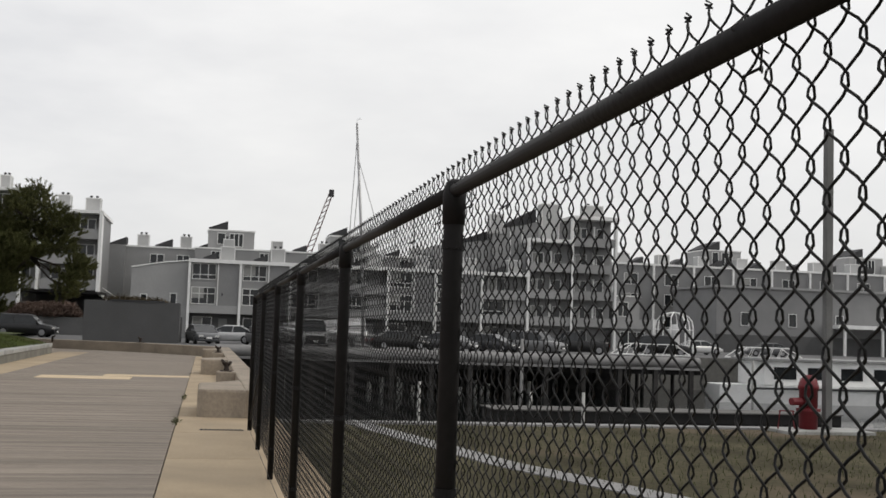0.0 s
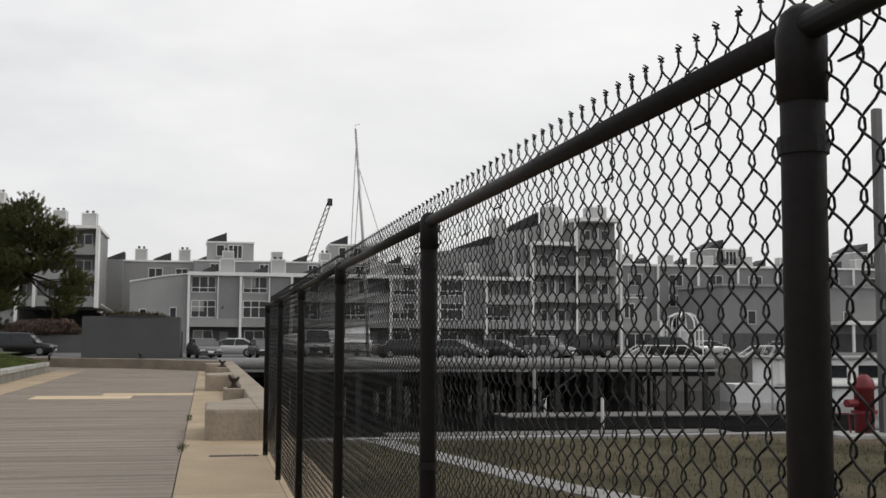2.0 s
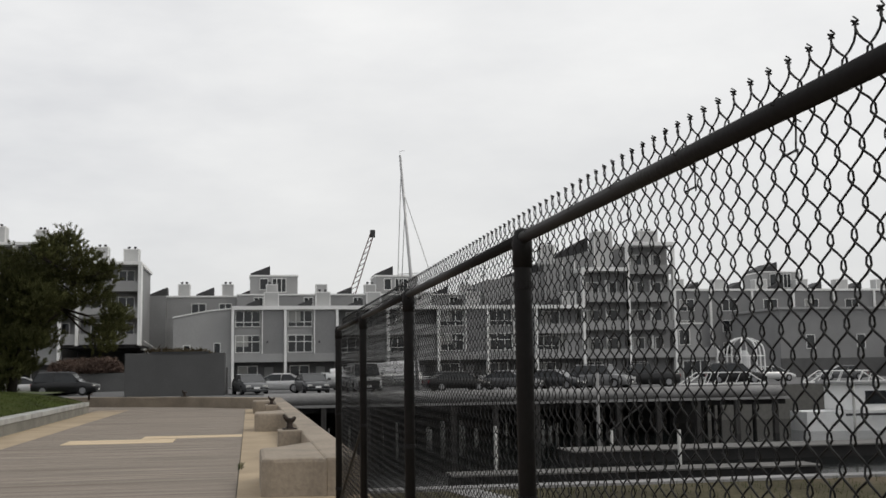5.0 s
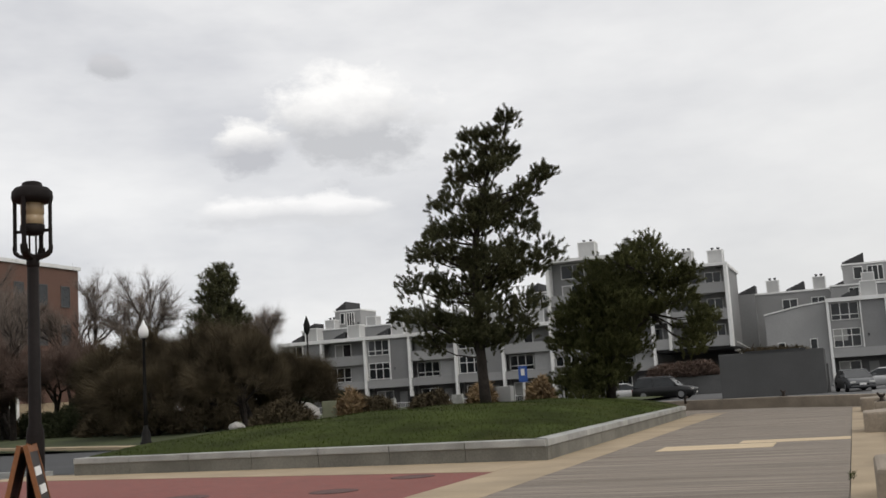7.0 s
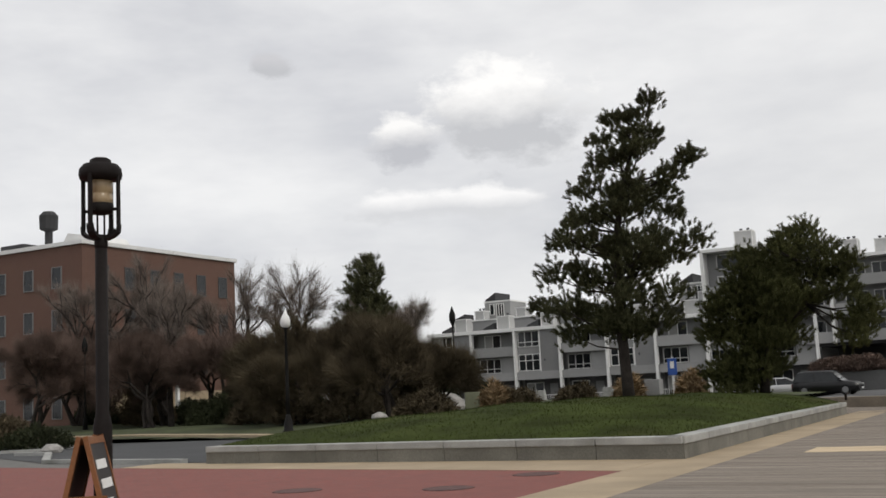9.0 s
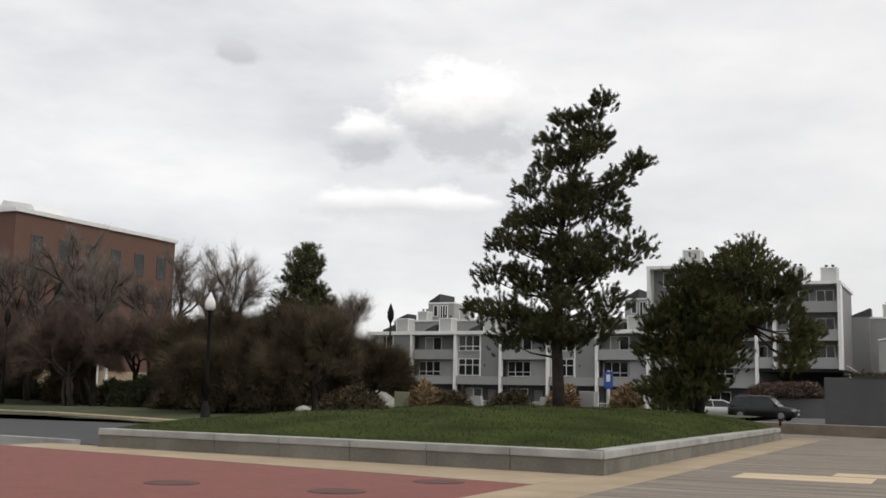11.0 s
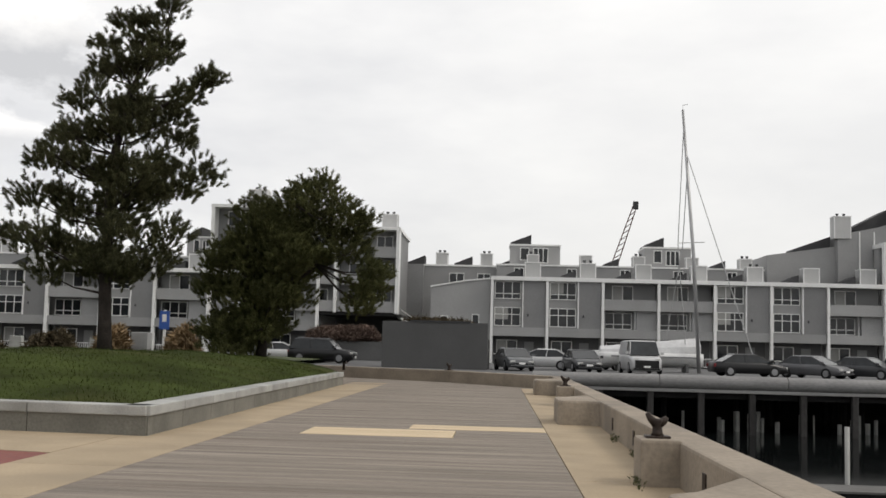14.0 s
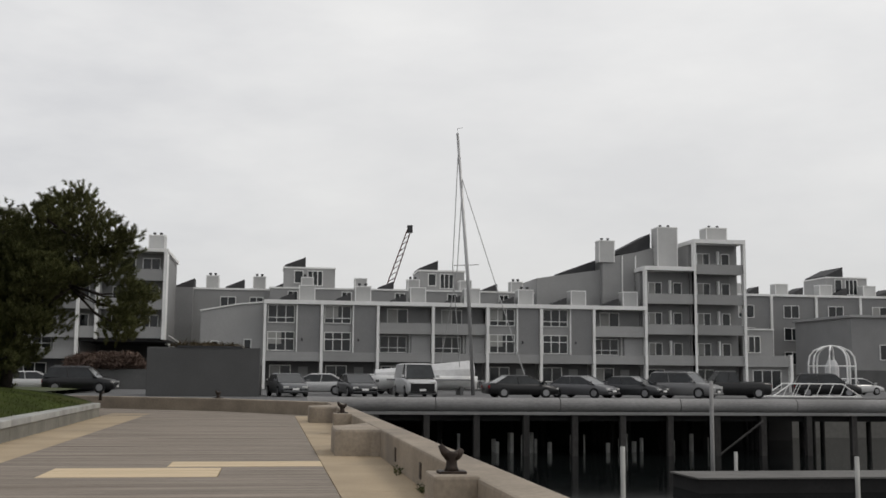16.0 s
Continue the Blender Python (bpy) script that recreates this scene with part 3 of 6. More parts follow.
for a, b in zip(posts, posts[1:]):
    part("top_rail", Geo().tube([(FENX, a, FTOP), (FENX, b, FTOP)], 0.0205, 14), M_black, fence, smooth=True)
    part("bottom_wire", Geo().tube([(FENX - 0.028, a, 0.06), (FENX - 0.028, b, 0.06)], 0.003, 6), M_black, fence)
part("end_brace", Geo().tube([(FENX, 3.5, 0.12), (FENX, 1.15, 1.0)], 0.012, 8), M_black, fence)


def chain_link(y0, y1, z0, z1, w, h, r):
    """Zigzag wires that hook into one another column by column, with twisted ends above the rail."""
    cols = int((y1 - y0) / (w / 2))
    steps = int((z1 - z0) / (h / 2))
    ring = [(math.cos(a), math.sin(a)) for a in (0.78, 2.36, 3.93, 5.5)]
    V, F = [], []
    def wire(nodes, rad):
        n0 = len(V)
        for i, p in enumerate(nodes):
            q0, q1 = nodes[max(i - 1, 0)], nodes[min(i + 1, len(nodes) - 1)]
            dy, dz = q1[1] - q0[1], q1[2] - q0[2]
            l = math.hypot(dy, dz) or 1
            py, pz = -dz / l, dy / l
            for ca, sa in ring:
                V.append((p[0] + rad * sa, p[1] + py * rad * ca, p[2] + pz * rad * ca))
        for i in range(len(nodes) - 1):
            for k in range(4):
                a = n0 + i * 4
                F.append((a + k, a + (k + 1) % 4, a + 4 + (k + 1) % 4, a + 4 + k))

    jit = np.random.RandomState(6)
    for c in range(cols):
        ym, amp = y0 + (c + 0.5) * w / 2, w / 4 + 0.0055
        phase = 0.0 if c % 2 == 0 else math.pi
        sway = 0.0022 * math.sin(c * 0.37) + jit.normal() * 0.0008
        nodes = []
        for s in range(steps * 4 + 1):
            ph = phase + s * math.pi / 4
            co, si = math.cos(ph), math.sin(ph)
            k = s - (steps - 1) * 4
            if k > 0:      # the last reach runs straight to the peak
                e = math.cos(phase + steps * math.pi)
                co = (-1 + 2 * k / 4 * (0.9 + 0.1 * k / 4)) * e * (1 - 0.25 * k / 4)
            nodes.append((FX + 0.008 * si, ym + sway + amp * co, z0 + s * h / 8))
        wire(nodes, r)
        if (c + steps) % 2 == 0:
            # the two wire ends twisted together at the peak, with splayed tips
            yc, zc = y0 + (c + 1) * w / 2 + sway, z0 + steps * h / 2
            tilt = jit.uniform(-0.006, 0.006)
            for sg in (-1, 1):
                wire([(FX + 0.003 * sg, yc - 0.003 * sg, zc - 0.002), (FX - 0.004 * sg, yc + 0.003 * sg + tilt * 0.5, zc + 0.006), (FX + 0.008 * sg, yc + 0.011 * sg + tilt, zc + 0.008)], r * 1.05)
    # tie wires wrapped over the rail, their loose tails hooked into the mesh
    for c, ty in enumerate(np.arange(y0 + 0.2, y1 - 0.1, 0.43)):
        ty = float(ty + jit.uniform(-0.06, 0.06))
        zt, drop = FTOP + 0.026, jit.uniform(0.02, 0.08)
        wire([(FX, ty, zt - 0.05), (FENX - 0.026, ty + 0.003, zt - 0.02), (FENX, ty + 0.006, zt + 0.002), (FENX + 0.026, ty + 0.012, zt - 0.02), (FX, ty + 0.02, zt - 0.06), (FX + 0.006, ty + 0.035, zt - 0.04 - drop)], r * 0.9)
        wire([(FX - 0.006, ty + 0.006, zt - 0.05 - drop), (FX + 0.007, ty + 0.03, zt - 0.036 - drop), (FX - 0.008, ty + 0.06, zt - 0.045 - drop)], r * 1.1)
    return V, F


FX = FENX + 0.029
V, F = chain_link(-15.5, 3.42, 0.071, 2.015, 0.0735, 0.0925, 0.0021)
me = bulk("wire_mesh", V, F, M_wire)
me.polygons.foreach_set("use_smooth", [True] * len(me.polygons))
ob = new("wire_mesh", me)
ob.parent = fence
tagged(ob, "black vinyl-coated diamond wire mesh", kind="stuff")

# ---------------------------------------------------------------- pines


def tuft_mesh(tufts, needles, length, width, seed):
    """Needle sprays: for every tuft a brush of thin triangles about its shoot."""
    r = np.random.RandomState(seed)
    T = np.array([t[0] for t in tufts])
    D = np.array([t[1] for t in tufts])
    D = D / np.linalg.norm(D, axis=1)[:, None]
    n = len(T) * needles
    base = np.repeat(T, needles, 0)
    ax = np.repeat(D, needles, 0)
    along = r.rand(n)
    dirs = r.normal(size=(n, 3))
    dirs -= ax * np.sum(dirs * ax, 1)[:, None]
    dirs /= np.linalg.norm(dirs, axis=1)[:, None]
    out = ax * 0.75 + dirs * 0.85
    out /= np.linalg.norm(out, axis=1)[:, None]
    L = length * r.uniform(0.6, 1.15, n)[:, None]
    b0 = base + ax * (along * length * 1.6)[:, None]
    tip = b0 + out * L
    side = np.cross(out, r.normal(size=(n, 3)))
    side /= np.linalg.norm(side, axis=1)[:, None]
    v = np.empty((n * 3, 3))
    v[0::3], v[1::3], v[2::3] = b0 - side * width, b0 + side * width, tip
    f = np.arange(n * 3).reshape(-1, 3)
    return v.tolist(), f.tolist()


def pine(name, label, trunk, tr, limbs, seed, needles=34, length=0.2, width=0.012, material=None, per=12, spread=0.42, group=""):
    """Trunk points and radii; limbs as (start, tip, droop, spread). Shoots sit round the outer part of each limb and turn upwards."""
    r = np.random.RandomState(seed)
    t = thing(name, label, "tree", group)
    part("trunk", Geo().tube(trunk, tr, 12), M_bark, t, smooth=True)
    wood, tufts = Geo(), []
    for start, tip, droop, sp in limbs:
        a, b = Vector(start), Vector(tip)
        L = (b - a).length
        mid = (a + b) / 2 + Vector((r.uniform(-.1, .1), r.uniform(-.1, .1), -droop))
        pts = [a, a.lerp(mid, 0.55), mid, mid.lerp(b, 0.55), b]
        wood.tube(pts, [0.018 + 0.014 * L, 0.016 + 0.011 * L, 0.014 + 0.008 * L, 0.02, 0.01], 6)
        m = max(2, int(1.5 * L + 0.6))
        side = (b - a).cross(Vector((0, 0, 1))).normalized()
        for k in range(m):
            u = 1.0 if k == m - 1 else 0.42 + 0.5 * (k + r.rand() * 0.6) / m
            p = (a.lerp(mid, u * 2) if u < 0.5 else mid.lerp(b, u * 2 - 1))
            q = p + side * r.normal() * sp * (0.75 if k < m - 1 else 0.1) + Vector((0, 0, 0.05 + 0.1 * r.rand()))
            wood.tube([p, (p + q) / 2 + Vector((0, 0, -0.03)), q], [0.018, 0.014, 0.008], 4, cap=False)
            pr = sp * r.uniform(0.95, 1.45)
            for j in range(per):
                ang, rad = r.rand() * 6.283, pr * r.rand() ** 0.5
                off = Vector((rad * math.cos(ang), rad * math.sin(ang), r.normal() * 0.2 * pr - 0.25 * rad))
                d = (b - a).normalized() * 0.35 + Vector((off.x, off.y, 0)) * (0.9 / pr) + Vector((0, 0, 0.8))
                tufts.append((tuple(q + off), tuple(d)))
    part("limb_structure", wood, M_bark, t, smooth=True)
    v, f = tuft_mesh(tufts, needles, length, width, seed + 1)
    ob = new("crown", bulk("crown", v, f, material or M_needle))
    ob.parent = t
    tagged(ob, "dark green needle clumps with gaps")
    return t


def profile(z, table):
    for (z0, v0), (z1, v1) in zip(table, table[1:]):
        if z <= z1:
            return v0 + (v1 - v0) * (z - z0) / (z1 - z0)
    return table[-1][1]


def plume(tufts, r, c, out, size, n):
    """One foliage pad: shoots over a flattened clump, turned upwards and outwards."""
    lump = r.uniform(0, 6.28)
    for k in range(n):
        a, e = r.rand() * 6.283, r.rand() ** 0.55
        rad = size * e * (0.85 + 0.25 * math.sin(3 * a + lump))
        off = Vector((rad * math.cos(a), rad * math.sin(a), size * (0.8 * (1 - e * e) * r.uniform(-0.7, 1.0) + 0.24 * r.normal())))
        tufts.append((tuple(c + off), (off.x / size + 0.4 * out.x, off.y / size + 0.4 * out.y, 0.75 + 0.3 * r.rand())))


def padded_pine(name, label, trunk, radii, pads, seed, material, needles, length, width):
    """A pine whose limbs each carry one pad of foliage; pads are (start, centre, size, shoots)."""
    r = np.random.RandomState(seed)
    t = thing(name, label, "tree")
    part("trunk", Geo().tube(trunk, radii, 12), M_bark, t, smooth=True)
    wood, tufts = Geo(), []
    for start, centre, size, n in pads:
        a, b = Vector(start), Vector(centre)
        L = (b - a).length
        mid = a.lerp(b, 0.5) + Vector((r.uniform(-0.08, 0.08), r.uniform(-0.08, 0.08), -0.07 * L))
        wood.tube([a, a.lerp(mid, 0.55), mid, mid.lerp(b, 0.6), b], [0.02 + 0.013 * L, 0.018 + 0.01 * L, 0.016 + 0.007 * L, 0.018, 0.01], 6)
        for k in range(4):
            q = b + Vector((r.normal() * 0.5 * size, r.normal() * 0.5 * size, 0.05))
            wood.tube([mid.lerp(b, 0.3 + 0.15 * k), q], [0.014, 0.006], 4, cap=False)
        plume(tufts, r, b, (b - a).normalized() if L > 0.01 else Vector((0, 0, 1)), size, n)
    part("limb_structure", wood, M_bark, t, smooth=True)
    v, f = tuft_mesh(tufts, needles, length, width, seed + 1)
    ob = new("crown", bulk("crown", v, f, material))
    ob.parent = t
    tagged(ob, "dark green needle clumps with gaps")
    return t


def tall_pine():
    bx, by = -12.68, 32.6
    spine = [(0.9, 0.05), (3.0, -0.05), (5.0, 0.0), (7.0, 0.05), (8.6, 0.35), (10.0, 0.9), (11.4, 1.7)]
    cx = lambda z: bx + profile(z, spine)
    trunk = [(cx(z), by + 0.05 * math.sin(z), z) for z in (0.9, 2.0, 3.5, 5.0, 7.0, 8.6, 10.0, 11.3)]
    outline = [(1.8, 11.6), (-0.1, 11.2), (0.9, 11.2), (-0.6, 10.5), (1.9, 10.4), (0.5, 10.4), (-0.8, 9.7), (1.2, 9.8), (3.2, 9.5), (2.5, 8.9), (2.2, 8.3), (-1.5, 8.7), (-0.1, 8.5), (1.1, 8.6), (-1.9, 7.7), (-0.9, 7.8), (1.5, 7.8), (2.5, 7.5), (-2.4, 6.9), (-1.4, 6.8), (-0.5, 6.5), (1.9, 6.8), (3.2, 6.5), (2.5, 6.1), (-2.9, 5.7), (-1.9, 5.8), (1.7, 5.9), (0.9, 5.5), (-3.5, 4.6), (-2.4, 4.4), (-1.5, 5.2), (1.2, 4.8), (2.4, 4.7), (1.9, 3.8), (-1.2, 3.8), (-2.2, 3.5), (0.9, 3.5), (-0.4, 4.0)]
    r = np.random.RandomState(21)
    pads = []
    for dx, z in outline:
        ds = bx + dx - cx(z)
        big = 0.66 if z < 7 else 0.58 if z < 9 else 0.5
        ds -= math.copysign(min(abs(ds), 0.6 * big), ds)
        z -= 0.3 * big
        zs = min(10.9, max(2.6, z - 0.25 * abs(ds) - 0.15))
        pads.append(((cx(zs), by, zs), (cx(z) + ds, by + r.uniform(-0.35, 0.35), z), big * r.uniform(0.85, 1.1), int(150 * big)))
        if abs(ds) > 1.2 and r.rand() < 0.6:
            pads.append(((cx(zs), by, zs), (cx(z) + 0.5 * ds, by + r.uniform(-0.4, 0.4), z - 0.15), big * r.uniform(0.7, 0.95), int(90 * big)))
        if z < 10.3:
            for sgn in (-1, 1) if r.rand() < 0.45 else (r.choice((-1, 1)),):
                reach = (0.5 + 0.55 * abs(ds)) * r.uniform(0.7, 1.1)
                zb = z + r.uniform(-0.25, 0.2)
                pads.append(((cx(zs), by, zs), (cx(z) + ds * r.uniform(0.25, 0.6), by + sgn * reach, zb), big * 0.85, int(75 * big)))
    pads.append(((cx(8.2), by, 8.2), (bx + 2.6, by + 0.05, 9.1), 0.34, 50))
    padded_pine("pine_tree", "tall open-crowned dark green pine on the lawn mound", trunk, [0.23, 0.2, 0.18, 0.16, 0.13, 0.1, 0.06, 0.02], pads, 31, M_needle, 80, 0.125, 0.0075)


def leaning_pine():
    bx, by, bz = -9.5, 40.0, 0.75
    trunk = [(bx, by, bz), (bx + 0.2, by, 2.2), (bx + 0.9, by + 0.1, 3.5), (bx + 1.9, by, 4.3), (bx + 2.4, by, 5.6), (bx + 2.45, by, 7.0)]
    fork = [(bx + 0.15, by, 1.8), (bx - 0.4, by, 3.2), (bx - 0.8, by, 4.6), (bx - 0.4, by, 5.8)]
    outline = [(2.4, 7.5), (1.8, 7.0), (3.1, 6.8), (2.0, 6.1), (2.9, 5.7), (3.9, 6.1), (3.6, 5.1), (4.4, 4.5), (4.3, 3.8), (4.0, 3.2), (2.6, 4.9), (1.8, 5.1), (-0.4, 6.4), (-0.8, 5.6), (0.3, 5.8), (1.2, 5.5), (-1.5, 4.8), (-0.4, 4.6), (0.6, 4.5), (1.5, 4.6), (-1.8, 3.8), (-0.8, 3.6), (0.3, 3.5), (1.1, 3.7), (-1.6, 2.2), (-0.9, 2.4), (-1.2, 1.6), (-0.2, 2.4)]
    r = np.random.RandomState(5)
    pads = []
    for dx, z in outline:
        dx, z = dx - 0.35 * math.copysign(1, dx - 0.8), z - 0.25
        spine = fork if dx < 1.0 and z < 6.8 else trunk
        s = min((Vector(p).lerp(Vector(q), u) for p, q in zip(spine, spine[1:]) for u in (0.2, 0.6, 1.0)), key=lambda v: (v - Vector((bx + dx, by, z - 0.8))).length)
        for d in ((-1.5, -0.5, 0.5, 1.4) if dx < 1.5 else (-0.6, 0.4)):
            c = (bx + dx + r.uniform(-0.15, 0.15), by + d + r.uniform(-0.3, 0.3), z - 0.1 + r.uniform(-0.2, 0.1) - 0.1 * abs(d))
            pads.append((tuple(s), c, (0.82 if dx < 1.4 else 0.66) * r.uniform(0.85, 1.15), 110 if dx < 1.4 else 80))
    pads.append(((bx + 1.9, by, 4.3), (bx + 3.0, by - 0.2, 3.6), 0.25, 10))
    t = padded_pine("leaning_pine_tree", "leaning bushy green pine with a bent trunk", trunk, [0.2, 0.18, 0.16, 0.13, 0.09, 0.03], pads, 77, M_needle2, 72, 0.135, 0.008)
    part("second_stem", Geo().tube(fork, [0.15, 0.13, 0.09, 0.04], 10), M_bark, t, smooth=True)


tall_pine()
leaning_pine()

drain = thing("slot_drain", "narrow dark iron slot drain across the edging", "drain")
part("frame", Geo().box(0.36, 0.98, 3.36, 3.5, -0.02, 0.004), M_iron, drain)
for k in range(10):
    part("bar", Geo().box(0.38 + 0.06 * k, 0.40 + 0.06 * k, 3.37, 3.49, 0.004, 0.01), M_iron, drain)

# ---------------------------------------------------------------- grey terrace houses on the far quay


def ring(x0, x1, z0, z1, t, ya, yb):
    """A rectangular frame in one piece."""
    v = [(x, y, z) for y in (ya, yb) for x, z in ((x0, z0), (x1, z0), (x1, z1), (x0, z1), (x0 + t, z0 + t), (x1 - t, z0 + t), (x1 - t, z1 - t), (x0 + t, z1 - t))]
    f = []
    for i in range(4):
        j = (i + 1) % 4
        f += [(i, j, 4 + j, 4 + i), (8 + j, 8 + i, 12 + i, 12 + j), (j, i, 8 + i, 8 + j), (4 + i, 4 + j, 12 + j, 12 + i)]
    return Geo().add(v, f)


def window(parent, x0, x1, z0, z1, y, cols, transom=None, blind=False, frame_mat=None):
    """A window in a wall that faces -y: white frame with bars, dark panes."""
    t, d = 0.07, 0.09
    w = part("window", ring(x0, x1, z0, z1, t, y - d, y), frame_mat or M_trim, parent)
    for k in range(1, cols):
        xm = x0 + (x1 - x0) * k / cols
        part("glazing_bar", Geo().box(xm - t / 2, xm + t / 2, y - d, y, z0 + t, z1 - t), frame_mat or M_trim, w)
    if transom:
        zt = z0 + (z1 - z0) * transom
        part("transom", Geo().box(x0 + t, x1 - t, y - d - 0.004, y, zt - t / 2, zt + t / 2), frame_mat or M_trim, w)
    part("pane", Geo().box(x0 + t, x1 - t, y - 0.03, y - 0.01, z0 + t, z1 - t), M_glass, w)
    if blind:
        part("blind", Geo().box(x0 + t, x0 + (x1 - x0) * 0.52, y - 0.036, y - 0.031, z0 + (z1 - z0) * 0.35, z1 - t), M_blind, w, "pale half-drawn blind")
    return w


def chimney(parent, x0, x1, y0, y1, z0, z1, pots=True):
    c = part("chimney", Geo().box(x0, x1, y0, y1, z0, z1), M_chimney, parent)
    t = 0.09
    g = Geo()
    for xe in (x0 - 0.02, x1 - t + 0.02):
        g.box(xe, xe + t, y0 - 0.03, y0 + 0.02, z0, z1)
    g.box(x0 - 0.03, x1 + 0.03, y0 - 0.035, y1 + 0.03, z1, z1 + 0.1)
    part("corner_trim", g, M_trim, c)
    if pots:
        for u in (0.3, 0.7):
            xm = x0 + (x1 - x0) * u
            part("flue", Geo().lathe(xm, (y0 + y1) / 2, [(0.11, z1 + 0.1), (0.11, z1 + 0.28), (0.17, z1 + 0.3), (0.14, z1 + 0.4)], 8), M_roof, c)


def wedge(parent, x0, x1, y0, y1, z0, z1, flip=False):
    """A dark shed roof light, high on one side."""
    pts = [(x0, z0), (x1, z0), (x1, z1), (x0, z0 + 0.18)] if not flip else [(x0, z0), (x1, z0), (x1, z0 + 0.18), (x0, z1)]
    part("shed_roof", Geo().slab(pts, y0, y1), M_roof, parent)


def penthouse(parent, x0, x1, y0, y1, z0, z1, rise=1.0):
    p = part("penthouse", Geo().box(x0, x1, y0, y1, z0, z1), M_siding, parent)
    part("coping", Geo().box(x0 - 0.08, x1 + 0.08, y0 - 0.08, y1 + 0.08, z1, z1 + 0.16), M_trim, p)
    wedge(parent, x0 + 0.05, x0 + (x1 - x0) * 0.42, y0 + 0.1, y1 - 0.3, z1 + 0.16, z1 + 0.16 + rise)
    window(parent, x0 + (x1 - x0) * 0.2, x0 + (x1 - x0) * 0.38, z0 + 0.55, z1 - 0.2, y0 - 0.002, 1)
    window(parent, x0 + (x1 - x0) * 0.46, x0 + (x1 - x0) * 0.76, z0 + 0.3, z1 - 0.2, y0 - 0.002, 3)


BAY = 5.27


def bay(parent, x0, y, kind, zf=(0.0, 2.6, 5.4, 8.2), i=0):
    """One three-storey bay between two white pillars. a: tall windows beside a plain panel; b: two open balconies."""
    x1 = x0 + BAY
    z1, z2, zt = zf[1], zf[2], zf[3]
    # ground floor recess, its shade put into the wall colour
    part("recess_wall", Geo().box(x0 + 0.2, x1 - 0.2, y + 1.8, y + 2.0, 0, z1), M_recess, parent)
    window(parent, x0 + 0.5, x0 + 2.5, 0.25, 2.25, y + 1.796, 2, blind=i % 3 == 0)
    part("door", Geo().box(x0 + 3.2, x0 + 4.1, y + 1.74, y + 1.796, 0.02, 2.1), M_siding2, parent)
    rail = Geo().box(x0 + 0.22, x1 - 0.22, y + 0.1, y + 0.15, 0.85, 0.92).box(x0 + 0.22, x1 - 0.22, y + 0.1, y + 0.15, 0.1, 0.16)
    for k in range(1, 24):
        xx = x0 + 0.22 + (BAY - 0.44) * k / 24
        rail.box(xx - 0.012, xx + 0.012, y + 0.11, y + 0.14, 0.16, 0.85)
    part("terrace_rail", rail, M_trim, parent)
    part("floor_band", Geo().box(x0 + 0.15, x1 - 0.15, y + 0.02, y + 1.9, z1, z1 + 0.85), M_siding, parent)
    if kind == "a":
        xs_ = x0 + 0.56 * BAY
        part("wall", Geo().box(x0 + 0.15, xs_, y + 0.5, y + 0.75, z1 + 0.85, zt - 0.3), M_siding, parent)
        window(parent, x0 + 0.25, xs_ - 0.2, z1 + 0.95, z2 - 0.05, y + 0.498, 3, 0.62, i % 2 == 0)
        window(parent, x0 + 0.25, xs_ - 0.2, z2 + 0.75, zt - 0.36, y + 0.498, 3, 0.3, i % 3 == 1)
        part("plain_panel", Geo().box(xs_ + 0.002, x1 - 0.16, y + 0.12, y + 0.75, z1 + 0.85, zt - 0.3), M_siding2, parent)
        part("trim", Geo().box(xs_ - 0.06, xs_ + 0.05, y + 0.06, y + 0.5, z1 + 0.85, zt - 0.3), M_trim, parent)
        part("wall_lamp", Geo().lathe(xs_ + 0.5, y + 0.08, [(0.06, z1 + 1.9), (0.09, z1 + 2.0), (0.05, z1 + 2.15)], 8), M_roof, parent)
    else:
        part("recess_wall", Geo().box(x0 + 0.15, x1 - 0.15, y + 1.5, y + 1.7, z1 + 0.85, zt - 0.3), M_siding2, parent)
        part("balcony_front", Geo().box(x0 + 0.15, x1 - 0.15, y + 0.05, y + 0.17, z2 - 0.15, z2 + 0.9), M_siding, parent)
        part("balcony_floor", Geo().box(x0 + 0.15, x1 - 0.15, y + 0.172, y + 1.498, z2 - 0.15, z2), M_siding, parent)
        window(parent, x0 + 0.3, x0 + 2.9, z1 + 0.9, z2 - 0.3, y + 1.498, 3, 0.3)
        window(parent, x0 + 1.0, x0 + 3.0, z2 + 0.1, zt - 0.5, y + 1.498, 2, blind=True)
        part("pilaster", Geo().box(x0 + 3.1, x0 + 3.25, y + 1.2, y + 1.498, z1 + 0.85, z2 - 0.16), M_trim, parent)
        part("side_panel", Geo().box(x0 + 3.252, x1 - 0.16, y + 0.6, y + 1.498, z1 + 0.85, z2 - 0.16), M_siding, parent)


def pillar(parent, x, y, zt, z0=0.0, w=0.26):
    part("pillar", Geo().box(x - w / 2, x + w / 2, y - 0.12, y + 0.5, z0, zt), M_trim, parent)


